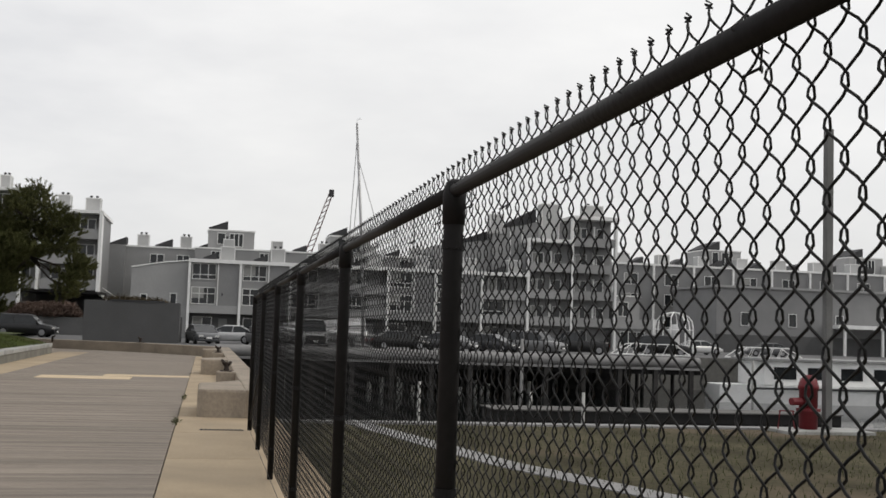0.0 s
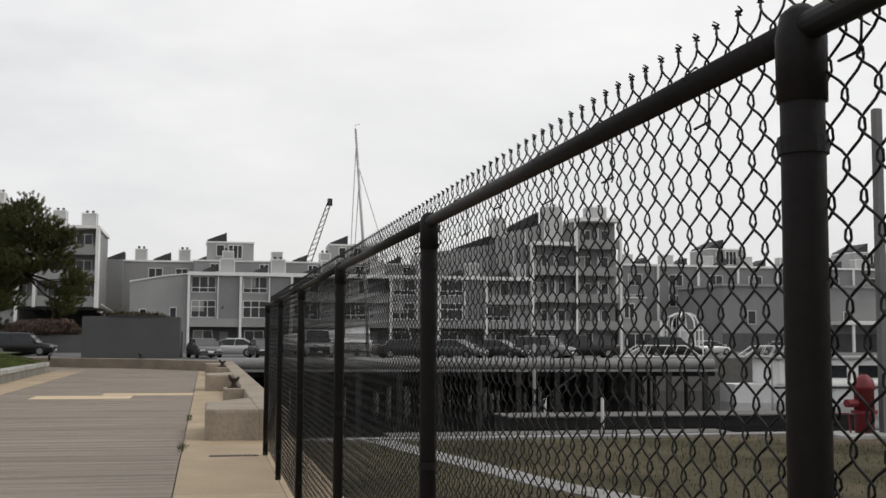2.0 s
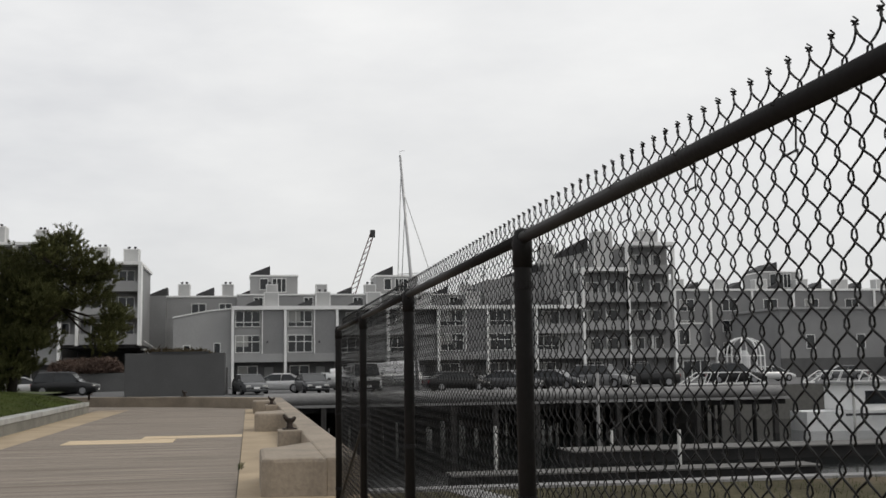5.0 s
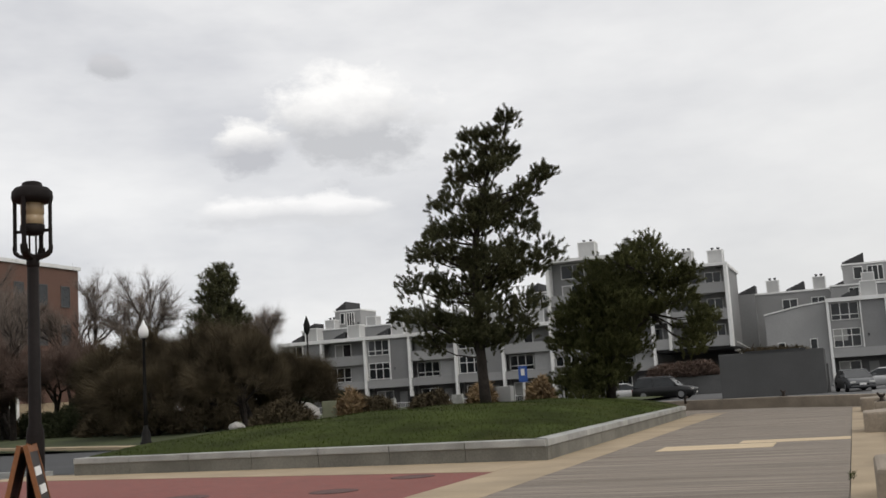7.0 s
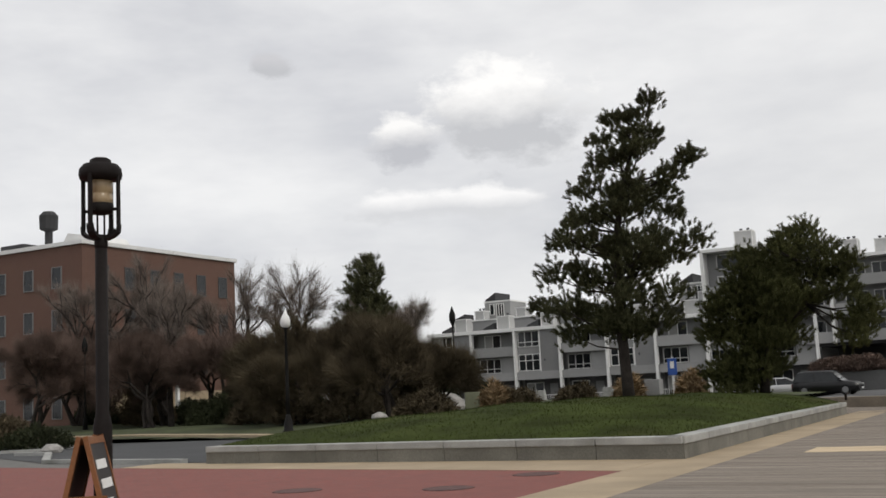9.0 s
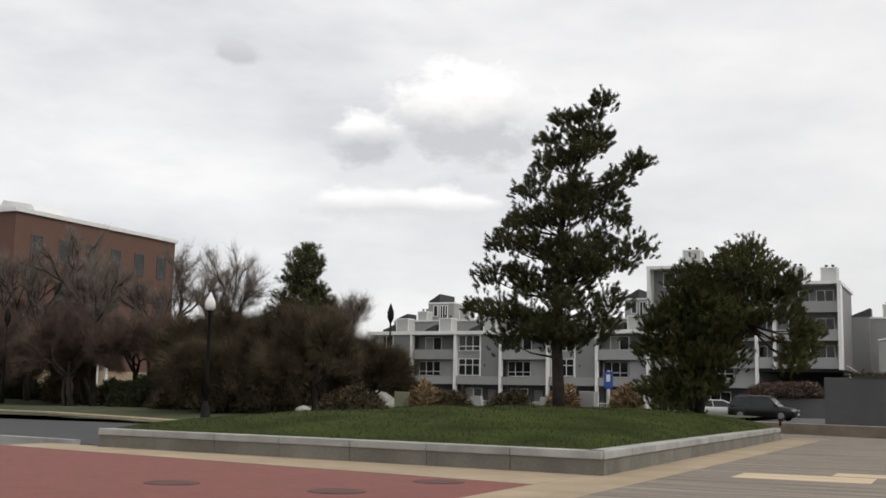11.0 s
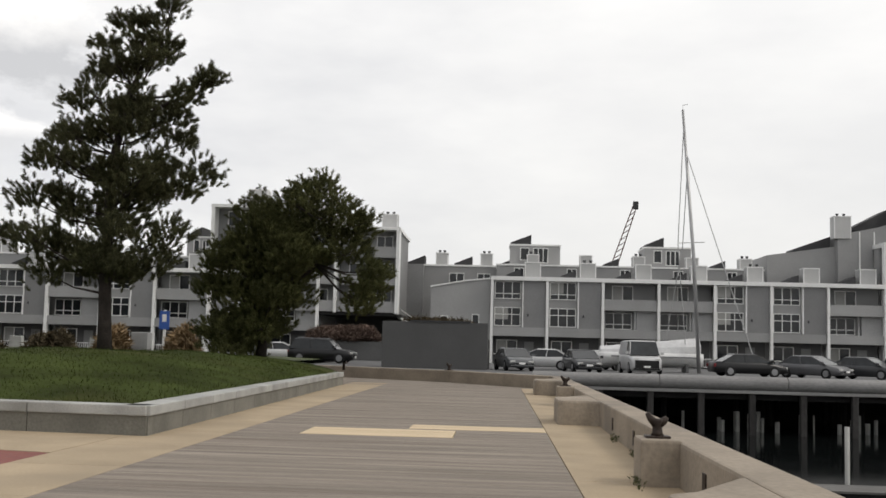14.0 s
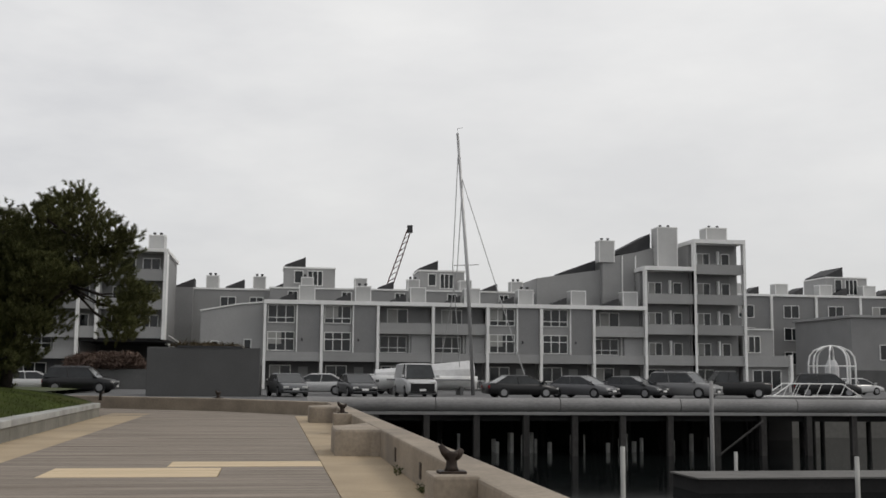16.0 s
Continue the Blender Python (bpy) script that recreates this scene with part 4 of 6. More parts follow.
def terrace(name, label, x0, y, kinds, zt=8.2, pent=(), tier=True, clutter=0):
    h = thing(name, label, "building")
    n = len(kinds)
    xe = x0 + n * BAY
    for i, k in enumerate(kinds):
        bay(h, x0 + i * BAY, y, k, (0, 2.6, 5.4, zt), i + clutter)
    for i in range(n + 1):
        pillar(h, x0 + i * BAY, y, zt - 0.3)
    part("cornice", Geo().box(x0 - 0.13, xe + 0.13, y - 0.14, y + 2.2, zt - 0.3, zt + 0.08), M_trim, h)
    part("core_wall", Geo().box(x0, xe, y + 2.2, y + 12, 0, zt), M_siding, h)
    part("roof", Geo().box(x0, xe, y + 2.21, y + 12, zt + 0.002, zt + 0.1), M_roof, h)
    for i in range(n):
        b = x0 + i * BAY
        wedge(h, b + 1.35, b + 2.7, y + 0.6, y + 2.6, zt + 0.1, zt + 0.85)
        chimney(h, b + 3.1, b + 4.6, y + 0.5, y + 1.9, zt + 0.1, zt + 1.45, i % 3 == 1)
    if tier:
        part("upper_wall", Geo().box(x0 + 0.4, xe - 0.4, y + 5, y + 11.5, zt + 0.1, zt + 1.5), M_siding, h)
        part("upper_coping", Geo().box(x0 + 0.3, xe - 0.3, y + 4.9, y + 11.6, zt + 1.5, zt + 1.66), M_trim, h)
        for i in range(n):
            b = x0 + i * BAY
            if all(not (p[0] - 1.6 < b + 1.2 < p[1]) for p in pent):
                wedge(h, b + 0.0 + 0.5, b + 2.0, y + 5.2, y + 7.5, zt + 1.66, zt + 2.45)
            chimney(h, b + 3.4, b + 4.6, y + 5.1, y + 6.5, zt + 1.66, zt + 2.6, i % 2 == 0)
            window(h, b + 2.1, b + 3.1, zt + 0.35, zt + 1.3, y + 4.998, 2)
        for p0, p1 in pent:
            penthouse(h, p0, p1, y + 7.0, y + 11.5, zt + 1.662, zt + 3.7)
    return h


terrace("terrace_house", "three-storey grey terrace with white pillars and balconies", -1.5, 105.0, "aabbaab", pent=((0.2, 5.3), (13.8, 18.5)))
terrace("terrace_house", "three-storey grey and white terrace behind the pines", -60.3, 104.0, "abababab", pent=((-56.5, -53.2), (-33.0, -29.5)), clutter=1)


def end_wing():
    h = thing("end_wing", "grey gabled end wing with sloping top and stair", "building")
    part("wall", Geo().slab([(-7.4, 0), (-1.66, 0), (-1.66, 8.0), (-4.0, 7.75), (-7.4, 7.1)], 105.6, 114), M_siding, h)
    part("coping", Geo().slab([(-7.45, 7.12), (-4.0, 7.77), (-1.66, 8.02), (-1.66, 8.14), (-4.0, 7.9), (-7.45, 7.26)], 105.5, 114.1), M_trim, h)
    for xw, z0, z1 in ((-3.4, 3.0, 4.6), (-6.4, 3.0, 4.4), (-3.2, 0.4, 2.2)):
        window(h, xw, xw + 0.7, z0, z1, 105.598, 1)
    s = Geo()
    for k in range(12):
        s.box(-12.2 + 0.42 * k, -11.7 + 0.42 * k, 109.8, 111.2, 4.9 - 0.28 * k, 5.05 - 0.28 * k)
    part("stair", s, M_trim, h)
    part("stair_rail", Geo().tube([(-12.2, 109.7, 6.0), (-7.1, 109.7, 2.7)], 0.06, 6).tube([(-12.2, 109.7, 5.1), (-7.1, 109.7, 1.8)], 0.09, 6), M_trim, h)


end_wing()


def rear_row():
    h = thing("rear_terrace", "grey rear terrace with chimneys and shed rooflights", "building")
    part("wall", Geo().box(-14, -1.0, 117, 127, 0, 10.0), M_siding, h)
    part("coping", Geo().box(-14.1, -0.9, 116.9, 127, 10.0, 10.18), M_trim, h)
    part("bay_wall", Geo().box(-10.6, -8.9, 115.8, 116.998, 0, 10.1), M_siding2, h)
    for b in (-13.0, -7.9, -3.1):
        chimney(h, b + 0.2, b + 1.5, 117.4, 118.8, 10.18, 11.4)
        wedge(h, b + 2.2, b + 4.1, 117.5, 120, 10.18, 11.15)
    window(h, -6.2, -4.6, 7.4, 9.3, 116.998, 2)
    window(h, -3.2, -1.8, 7.4, 9.3, 116.998, 2)
    window(h, -6.0, -5.2, 4.0, 6.0, 116.998, 1)


rear_row()


def left_block():
    """Five storeys carried over a passage."""
    h = thing("apartment_block", "tall grey apartment block with white balconies over a passage", "building")
    y = 104.2
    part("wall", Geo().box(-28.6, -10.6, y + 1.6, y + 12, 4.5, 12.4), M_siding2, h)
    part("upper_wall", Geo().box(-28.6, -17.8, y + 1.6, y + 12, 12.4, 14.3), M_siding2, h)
    part("coping", Geo().box(-28.8, -17.6, y - 0.1, y + 12.1, 14.3, 14.6), M_trim, h)
    part("coping", Geo().box(-17.6, -10.4, y - 0.1, y + 12.1, 12.4, 12.7), M_trim, h)
    for z in (4.5, 7.1, 9.75):
        part("balcony_floor", Geo().box(-28.6, -10.6, y + 0.15, y + 1.598, z, z + 0.2), M_siding, h)
        for x in (-28.5, -22.6, -16.4):
            part("balcony_front", Geo().box(x + 0.15, min(x + 6.0, -10.75), y, y + 0.148, z, z + 1.05), M_siding, h)
            window(h, x + 1.0, x + 3.0, z + 0.3, z + 2.2, y + 1.598, 2, blind=x < -20)
            window(h, x + 3.6, x + 5.2, z + 0.3, z + 2.2, y + 1.598, 2)
    for x in (-28.6, -22.6, -16.5, -10.6):
        part("pillar", Geo().box(x - 0.15, x + 0.15, y - 0.1, y + 1.6, 4.4, 14.3 if x < -17 else 12.4), M_trim, h)
    window(h, -27.5, -25.0, 12.6, 14.1, y + 1.598, 2)
    window(h, -21.5, -19.5, 12.6, 14.1, y + 1.598, 2)
    for x0, x1, z0, z1 in ((-25.6, -23.8, 14.6, 16.3), (-20.9, -19.9, 12.7, 16.0), (-15.2, -13.9, 12.7, 14.3), (-12.4, -10.9, 12.7, 14.1)):
        chimney(h, x0, x1, y + 2, y + 3.6, z0, z1)
    # soffit and back carry the passage's shade in their dark colours
    part("passage_soffit", Geo().box(-18.3, -10.6, y + 0.1, y + 12, 4.2, 4.498), M_dark, h)
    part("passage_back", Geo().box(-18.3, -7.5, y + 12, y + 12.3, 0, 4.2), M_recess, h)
    rail = Geo().box(-18, -8.0, y - 2.1, y - 2.0, 1.25, 1.45).box(-18, -8.0, y - 2.1, y - 2.0, 0.35, 0.5)
    for k in range(9):
        rail.box(-18 + 1.24 * k, -17.7 + 1.24 * k, y - 2.12, y - 1.98, 0, 1.5)
    part("barrier", rail, M_trim, h, "white slatted barrier before the passage")


left_block()


def right_block():
    h = thing("apartment_block", "five-storey grey block with stacked white-edged balconies", "building")
    y = 105.0
    cols = [(35.4, 40.5, 12.2), (40.5, 45.7, 15.0)]
    for x0, x1, zt in cols:
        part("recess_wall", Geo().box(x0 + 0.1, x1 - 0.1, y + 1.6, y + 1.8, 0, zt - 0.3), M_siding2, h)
        part("core_wall", Geo().box(x0, x1, y + 1.802, y + 13, 0, zt - 0.3), M_siding, h)
        z = 2.6
        while z < zt - 2:
            part("balcony_floor", Geo().box(x0 + 0.15, x1 - 0.15, y + 0.2, y + 1.598, z, z + 0.18), M_siding, h)
            part("balcony_front", Geo().box(x0 + 0.15, x1 - 0.15, y + 0.03, y + 0.198, z - 0.05, z + 0.95), M_siding, h)
            window(h, x0 + 0.8, x0 + 2.2, z + 0.4, z + 2.2, y + 1.598, 2, blind=True)
            part("pilaster", Geo().box(x0 + 2.9, x0 + 3.1, y + 1.2, y + 1.598, z + 0.2, z + 2.4), M_trim, h)
            window(h, x0 + 3.4, x0 + 4.3, z + 0.2, z + 2.2, y + 1.598, 1)
            z += 3.02
        part("cornice", Geo().box(x0 - 0.1, x1 + 0.1, y - 0.14, y + 13, zt - 0.3, zt + 0.1), M_trim, h)
        window(h, x0 + 0.6, x0 + 2.4, 0.3, 2.2, y + 1.598, 2)
    pillar(h, 40.5, y, 14.7)
    pillar(h, 45.7, y, 14.7)
    pillar(h, 40.5, y - 0.004, 11.9)
    pillar(h, 35.4, y - 0.004, 11.9)
    # stepped roofs behind the low terrace
    part("step_wall", Geo().slab([(25.4, 8), (32, 8), (32, 12.2), (25.4, 11.2)], 109, 118), M_siding, h)
    wedge(h, 28.0, 31.6, 109.4, 112, 11.7, 13.2)
    part("step_wall", Geo().slab([(32.0, 8), (38, 8), (38, 14.7), (35.6, 14.0), (32.0, 13.3)], 108.2, 118), M_siding, h)
    wedge(h, 33.4, 37.2, 108.6, 112, 13.8, 16.0)
    chimney(h, 31.6, 33.2, 108, 109.4, 12.9, 15.0)
    chimney(h, 37.4, 39.5, 107, 108.8, 12.3, 16.4)
    chimney(h, 42.6, 44.8, 107, 108.8, 15.1, 16.5)
    for xt in (34.0, 35.4):
        part("trim", Geo().box(xt, xt + 0.12, 108.1, 108.198, 8.3, 13.6), M_trim, h)
    # low wing on the right
    part("low_wing", Geo().box(45.84, 50.4, y + 0.6, y + 10, 0, 3.4), M_siding, h)
    part("low_band", Geo().box(45.85, 50.5, y + 0.1, y + 0.6, 2.5, 3.6), M_siding, h)
    part("low_wing_upper", Geo().box(46.3, 49.3, y + 1.5, y + 9, 3.4, 6.2), M_siding, h)
    part("coping", Geo().box(46.2, 49.4, y + 1.4, y + 9.1, 6.2, 6.35), M_trim, h)
    window(h, 46.6, 47.9, 3.9, 5.6, y + 1.498, 2)
    part("pillar", Geo().box(50.35, 50.65, y, y + 0.5, 0, 3.7), M_trim, h)
    part("trim", Geo().box(45.84, 46.2, y + 3.2, y + 3.6, 6.4, 14.4).box(45.84, 47.1, y + 5, y + 9, 6.4, 12.8), M_siding, h)
    window(h, 46.6, 49.6, 0.3, 2.2, y + 0.598, 3)


right_block()


def far_row():
    h = thing("far_terrace", "long grey terrace far along the quay", "building")
    y = 140
    part("wall", Geo().box(58, 125, y, y + 14, 0, 12.3), M_siding2, h)
    part("coping", Geo().box(57.8, 125.2, y - 0.2, y + 14, 12.3, 12.6), M_trim, h)
    for k in range(10):
        b = 59.5 + 6.4 * k
        chimney(h, b + 0.4, b + 2.2, y + 1, y + 2.6, 12.6, 14.0, False)
        wedge(h, b + 2.6, b + 4.4, y + 1, y + 4, 12.6, 13.7)
        for z in (3.2, 6.4, 9.4):
            window(h, b + 1.0, b + 3.2, z, z + 1.7, y - 0.002, 2, blind=k % 3 == 0)
        part("pillar", Geo().box(b - 0.9, b - 0.6, y - 0.25, y - 0.002, 0, 12.3), M_trim, h)
    for p in (74.5, 99.0):
        penthouse(h, p, p + 6, y + 2.5, y + 9, 12.602, 15.2, 1.4)
    h2 = thing("quay_shed", "plain grey quay building with flat roof", "building")
    part("wall", Geo().box(66.5, 112, 122, 136, 0, 8.6), M_siding2, h2)
    part("roof", Geo().box(66.2, 112.3, 121.7, 136.3, 8.6, 8.9), M_siding, h2)
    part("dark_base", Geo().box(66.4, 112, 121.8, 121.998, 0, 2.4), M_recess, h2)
    for k in range(6):
        window(h2, 70 + 7 * k, 71.2 + 7 * k, 3.6, 5.4, 121.998, 1)
    part("canopy", Geo().box(82, 112, 118, 121.8, 3.6, 4.1), M_trim, h2)
    for k in range(6):
        part("canopy_post", Geo().box(83 + 5.6 * k, 83.3 + 5.6 * k, 118.2, 118.5, 0, 3.6), M_trim, h2)


far_row()


def brick_building():
    h = thing("brick_building", "four-storey red brick apartment building with flat roof", "building")
    part("wall", Geo().box(-71.5, -71.0, 62.6, 83.0, 0, 15.9), M_brickwall, h)
    part("end_wall", Geo().box(-98, -71.502, 62.6, 63.1, 0, 15.9), M_brickwall_b, h)
    part("core_wall", Geo().box(-98, -71.502, 63.102, 83.0, 0, 15.6), M_siding2, h)
    part("cornice", Geo().box(-98, -70.8, 62.4, 83.2, 15.9, 16.25), M_trim, h)
    part("base_course", Geo().box(-71.0, -70.9, 62.6, 83.0, 0, 3.0), M_strip, h)
    for i in range(6):
        for k in range(4):
            y0, z0 = 64.4 + 3.2 * i, 1.0 + 3.75 * k
            f = Geo().box(-70.998, -70.9, y0, y0 + 1.3, z0 - 0.12, z0).box(-70.998, -70.92, y0, y0 + 0.08, z0, z0 + 1.9).box(-70.998, -70.92, y0 + 1.22, y0 + 1.3, z0, z0 + 1.9).box(-70.998, -70.92, y0, y0 + 1.3, z0 + 1.9, z0 + 1.98)
            w = part("window", f, M_recess if k else M_trim, h)
            part("pane", Geo().box(-70.998, -70.95, y0 + 0.08, y0 + 1.22, z0, z0 + 1.9), M_glass, w)
    for i in range(7):
        for k in range(4):
            window(h, -74.6 - 3.5 * i, -73.4 - 3.5 * i, 1.0 + 3.75 * k, 2.9 + 3.75 * k, 62.598, 1, frame_mat=M_siding2)
    porch = Geo().box(-70.9, -69.6, 68.9, 73.1, 3.7, 4.2)
    for yc in (69.1, 70.3, 71.7, 72.9):
        porch.box(-69.95, -69.65, yc - 0.15, yc + 0.15, 0, 3.7)
    part("porch", porch, M_trim, h, "white entrance porch with square columns")
    part("roof_plant", Geo().slab([(-80, 16.25), (-74, 16.25), (-75, 17.6), (-78.5, 18.2)], 68, 72), M_trim, h, "white sloped roof housing")
    part("roof_stack", Geo().lathe(-77, 64.4, [(0.35, 16.25), (0.35, 17.8), (0.8, 18.0), (0.85, 19.2), (0.5, 19.6)], 12), M_roof, h, "dark roof vent stack")
    part("roof_stack", Geo().box(-84, -81, 65, 67, 16.25, 17.2), M_roof, h)


brick_building()

# grey screened enclosure on the quay
enc = thing("screened_enclosure", "plain dark grey screened enclosure on the quay", "enclosure")
part("screen", Geo().box(-8.25, -1.5, 70.2, 74.2, 0.0, 2.95), M_box, enc, bevel=0.03)
part("top_trim", Geo().box(-6.5, -2.6, 70.15, 70.3, 2.95, 3.05), M_roof, enc)

# ---------------------------------------------------------------- cars on the far parking deck


def loft(stations):
    """A closed skin through cross-sections of equal length, with end caps."""
    n = len(stations[0])
    v = [p for s in stations for p in s]
    f = [(i * n + k, i * n + (k + 1) % n, (i + 1) * n + (k + 1) % n, (i + 1) * n + k) for i in range(len(stations) - 1) for k in range(n)]
    f += [tuple(range(n))[::-1], tuple(range((len(stations) - 1) * n, len(stations) * n))]
    return Geo().add(v, f)


PAINTS = {}


def paint(name, col, metal=0.2):
    if name not in PAINTS:
        PAINTS[name] = mat(name + "_car_paint", col, 0.3, 0.05, 1.0, 8, 0.0, metal=metal, spec=0.5)
    return PAINTS[name]


def car(kind, x, y, turn, colour, rgb, z=0.0):
    L, W, H = {"sedan": (4.75, 1.82, 1.45), "suv": (4.85, 1.94, 1.76), "van": (5.6, 2.02, 2.12), "pickup": (5.5, 1.98, 1.86)}[kind]
    c = thing(kind if kind != "suv" else "sport_utility_car", f"{colour} {'car' if kind == 'sedan' else kind if kind != 'suv' else 'sport utility car'} parked on the deck", "car" if kind != "van" else "van",
              "cars on the parking deck", at=pose(x, y, z, 0, 0, turn))
    P = paint(colour.replace(" ", "_"), rgb)
    h, hw = L / 2, W / 2
    belt = {"sedan": 0.93, "suv": 1.08, "van": 1.25, "pickup": 1.12}[kind]
    hood = {"sedan": 0.86, "suv": 1.02, "van": 1.18, "pickup": 1.1}[kind]
    tail = {"sedan": 0.96, "suv": 1.05, "van": 1.25, "pickup": 1.12}[kind]

    def sec(px, w, zb, zt):
        return [(px, -w * 0.9, zb), (px, w * 0.9, zb), (px, w, zb + 0.14), (px, w, zt - 0.2), (px, w * 0.93, zt - 0.04), (px, w * 0.8, zt), (px, -w * 0.8, zt), (px, -w * 0.93, zt - 0.04), (px, -w, zt - 0.2), (px, -w, zb + 0.14)]

    st = [sec(-h, hw * 0.84, 0.34, tail - 0.12), sec(-h + 0.12, hw * 0.93, 0.25, tail - 0.02), sec(-h + 0.7, hw, 0.2, tail), sec(-0.6, hw, 0.2, belt), sec(h * 0.35, hw, 0.2, belt), sec(h * 0.55, hw * 0.99, 0.2, hood + 0.02), sec(h - 0.35, hw * 0.95, 0.22, hood - 0.1), sec(h - 0.06, hw * 0.86, 0.28, hood - 0.24), sec(h, hw * 0.75, 0.36, hood - 0.34)]
    part("body", loft(st), P, c, smooth=True)
    # greenhouse: rear foot, rear top, front top, front foot
    r0, r1, f1, f0 = {"sedan": (-h + 0.38, -h + 1.3, 0.3, 1.4), "suv": (-h + 0.1, -h + 0.5, 0.55, 1.25), "van": (-h + 0.04, -h + 0.12, 1.25, 1.95), "pickup": (-0.55, -0.35, 0.75, 1.35)}[kind]
    b = belt - 0.05

    gl = Geo()
    wb, wt = hw * 0.93, hw * 0.80
    v = [(r0, -wb, b), (r0, wb, b), (f0, wb, b), (f0, -wb, b), (r1, -wt, H - 0.06), (r1, wt, H - 0.06), (f1, wt, H - 0.06), (f1, -wt, H - 0.06)]
    gl.add(v, [(0, 3, 2, 1), (4, 5, 6, 7), (0, 1, 5, 4), (2, 3, 7, 6), (1, 2, 6, 5), (3, 0, 4, 7)])
    part("greenhouse", gl, M_carglass, c, "dark car glass")
    part("roof", Geo().add([(r1 - 0.04, -wt - 0.02, H - 0.07), (r1 - 0.04, wt + 0.02, H - 0.07), (f1 + 0.04, wt + 0.02, H - 0.07), (f1 + 0.04, -wt - 0.02, H - 0.07), (r1 + 0.1, -wt + 0.12, H), (r1 + 0.1, wt - 0.12, H), (f1 - 0.1, wt - 0.12, H), (f1 - 0.1, -wt + 0.12, H)],
                           [(0, 1, 2, 3)[::-1], (4, 5, 6, 7), (0, 1, 5, 4), (1, 2, 6, 5), (2, 3, 7, 6), (3, 0, 4, 7)]), P, c)
    for s in (-1, 1):
        for (xa, xb) in ((r0, r1), (f0, f1), ((r0 + f0) / 2 - 0.1, (r1 + f1) / 2 - 0.1)):
            part("pillar", Geo().tube([(xa, s * wb, b), (xb, s * (wt + 0.005), H - 0.05)], 0.028, 6), P, c)
        if kind == "van":
            part("side_panel", Geo().add([(-h + 0.05, s * (wb + 0.02), b), (0.5, s * (wb + 0.02), b), (0.5, s * (wt + 0.02), H - 0.06), (-h + 0.14, s * (wt + 0.02), H - 0.06)], [(0, 1, 2, 3)]), P, c)
        for wx in (-h + 0.95, h - 0.95):
            wr = 0.34 if kind == "sedan" else 0.38
            t = part("tyre", Geo().tube([(wx, s * (hw - 0.2), wr), (wx, s * (hw - 0.16), wr), (wx, s * (hw + 0.01), wr), (wx, s * (hw + 0.02), wr)], [wr - 0.03, wr, wr, wr - 0.04], 20), M_tyre, c)
            part("rim", Geo().tube([(wx, s * (hw - 0.02), wr), (wx, s * (hw + 0.03), wr)], [wr * 0.66, wr * 0.6], 14), M_rim, t)
        part("headlight", Geo().box(h - 0.28, h - 0.03, s * hw * 0.64 - 0.17, s * hw * 0.64 + 0.17, hood - 0.34, hood - 0.2), M_lamp, c, bevel=0.02)
        part("tail_light", Geo().box(-h - 0.01, -h + 0.18, s * hw * 0.74 - 0.12, s * hw * 0.74 + 0.12, tail - 0.36, tail - 0.16), M_taillamp, c, bevel=0.02)
        part("mirror", Geo().box(f0 - 0.25, f0 - 0.1, s * (hw + 0.1) - 0.1, s * (hw + 0.1) + 0.1, belt, belt + 0.16), P, c, bevel=0.02)
    gw, gz = (hw * 0.74, hood - 0.3) if kind in ("van", "pickup") else (hw * 0.42, hood - 0.36)
    part("grille", Geo().box(h - 0.12, h + 0.015, -gw, gw, 0.4, gz), M_tyre, c, bevel=0.02)
    part("bumper", Geo().box(h - 0.2, h + 0.05, -hw * 0.82, hw * 0.82, 0.28, 0.4), M_tyre if kind in ("van", "pickup") else P, c, bevel=0.04)
    part("number_plate", Geo().box(h + 0.02, h + 0.06, -0.2, 0.2, 0.42, 0.54), M_trim, c)
    if kind == "pickup":
        part("bed", Geo().box(-h + 0.15, -0.62, -hw * 0.8, hw * 0.8, 1.1, 1.14), M_tyre, c)
    if kind == "suv":
        for s in (-1, 1):
            part("roof_rail", Geo().tube([(r1 + 0.2, s * (wt - 0.1), H + 0.03), (f1 - 0.2, s * (wt - 0.1), H + 0.03)], 0.02, 6), M_rim, c)


car("suv", -13.6, 80.0, -6, "black", (0.012, 0.012, 0.013))
car("sedan", -17.6, 84.0, 5, "white", (0.7, 0.7, 0.7))
car("sedan", 0.2, 71.4, -78, "dark silver", (0.12, 0.125, 0.13))
car("sedan", 2.2, 77.0, 172, "white", (0.72, 0.72, 0.72))
car("sedan", 4.55, 71.2, -82, "dark grey", (0.05, 0.052, 0.055))
car("sedan", 6.2, 82.0, 200, "white", (0.72, 0.72, 0.72))
car("van", 8.3, 71.6, -88, "white", (0.62, 0.62, 0.61))
car("sedan", 15.0, 71.0, 8, "black", (0.012, 0.012, 0.013))
car("sedan", 19.3, 71.6, -48, "grey", (0.14, 0.14, 0.145))
car("sedan", 22.7, 71.8, -46, "dark grey", (0.05, 0.052, 0.055))
car("suv", 26.4, 72.0, -46, "light grey", (0.25, 0.25, 0.25))
car("pickup", 30.2, 73.6, 172, "black", (0.012, 0.012, 0.013))
car("suv", 40.6, 79.6, -20, "black", (0.012, 0.012, 0.013))
car("sedan", 50.0, 92.0, 10, "white", (0.7, 0.7, 0.7))
car("sedan", 58.0, 93.0, 170, "grey", (0.14, 0.14, 0.145))

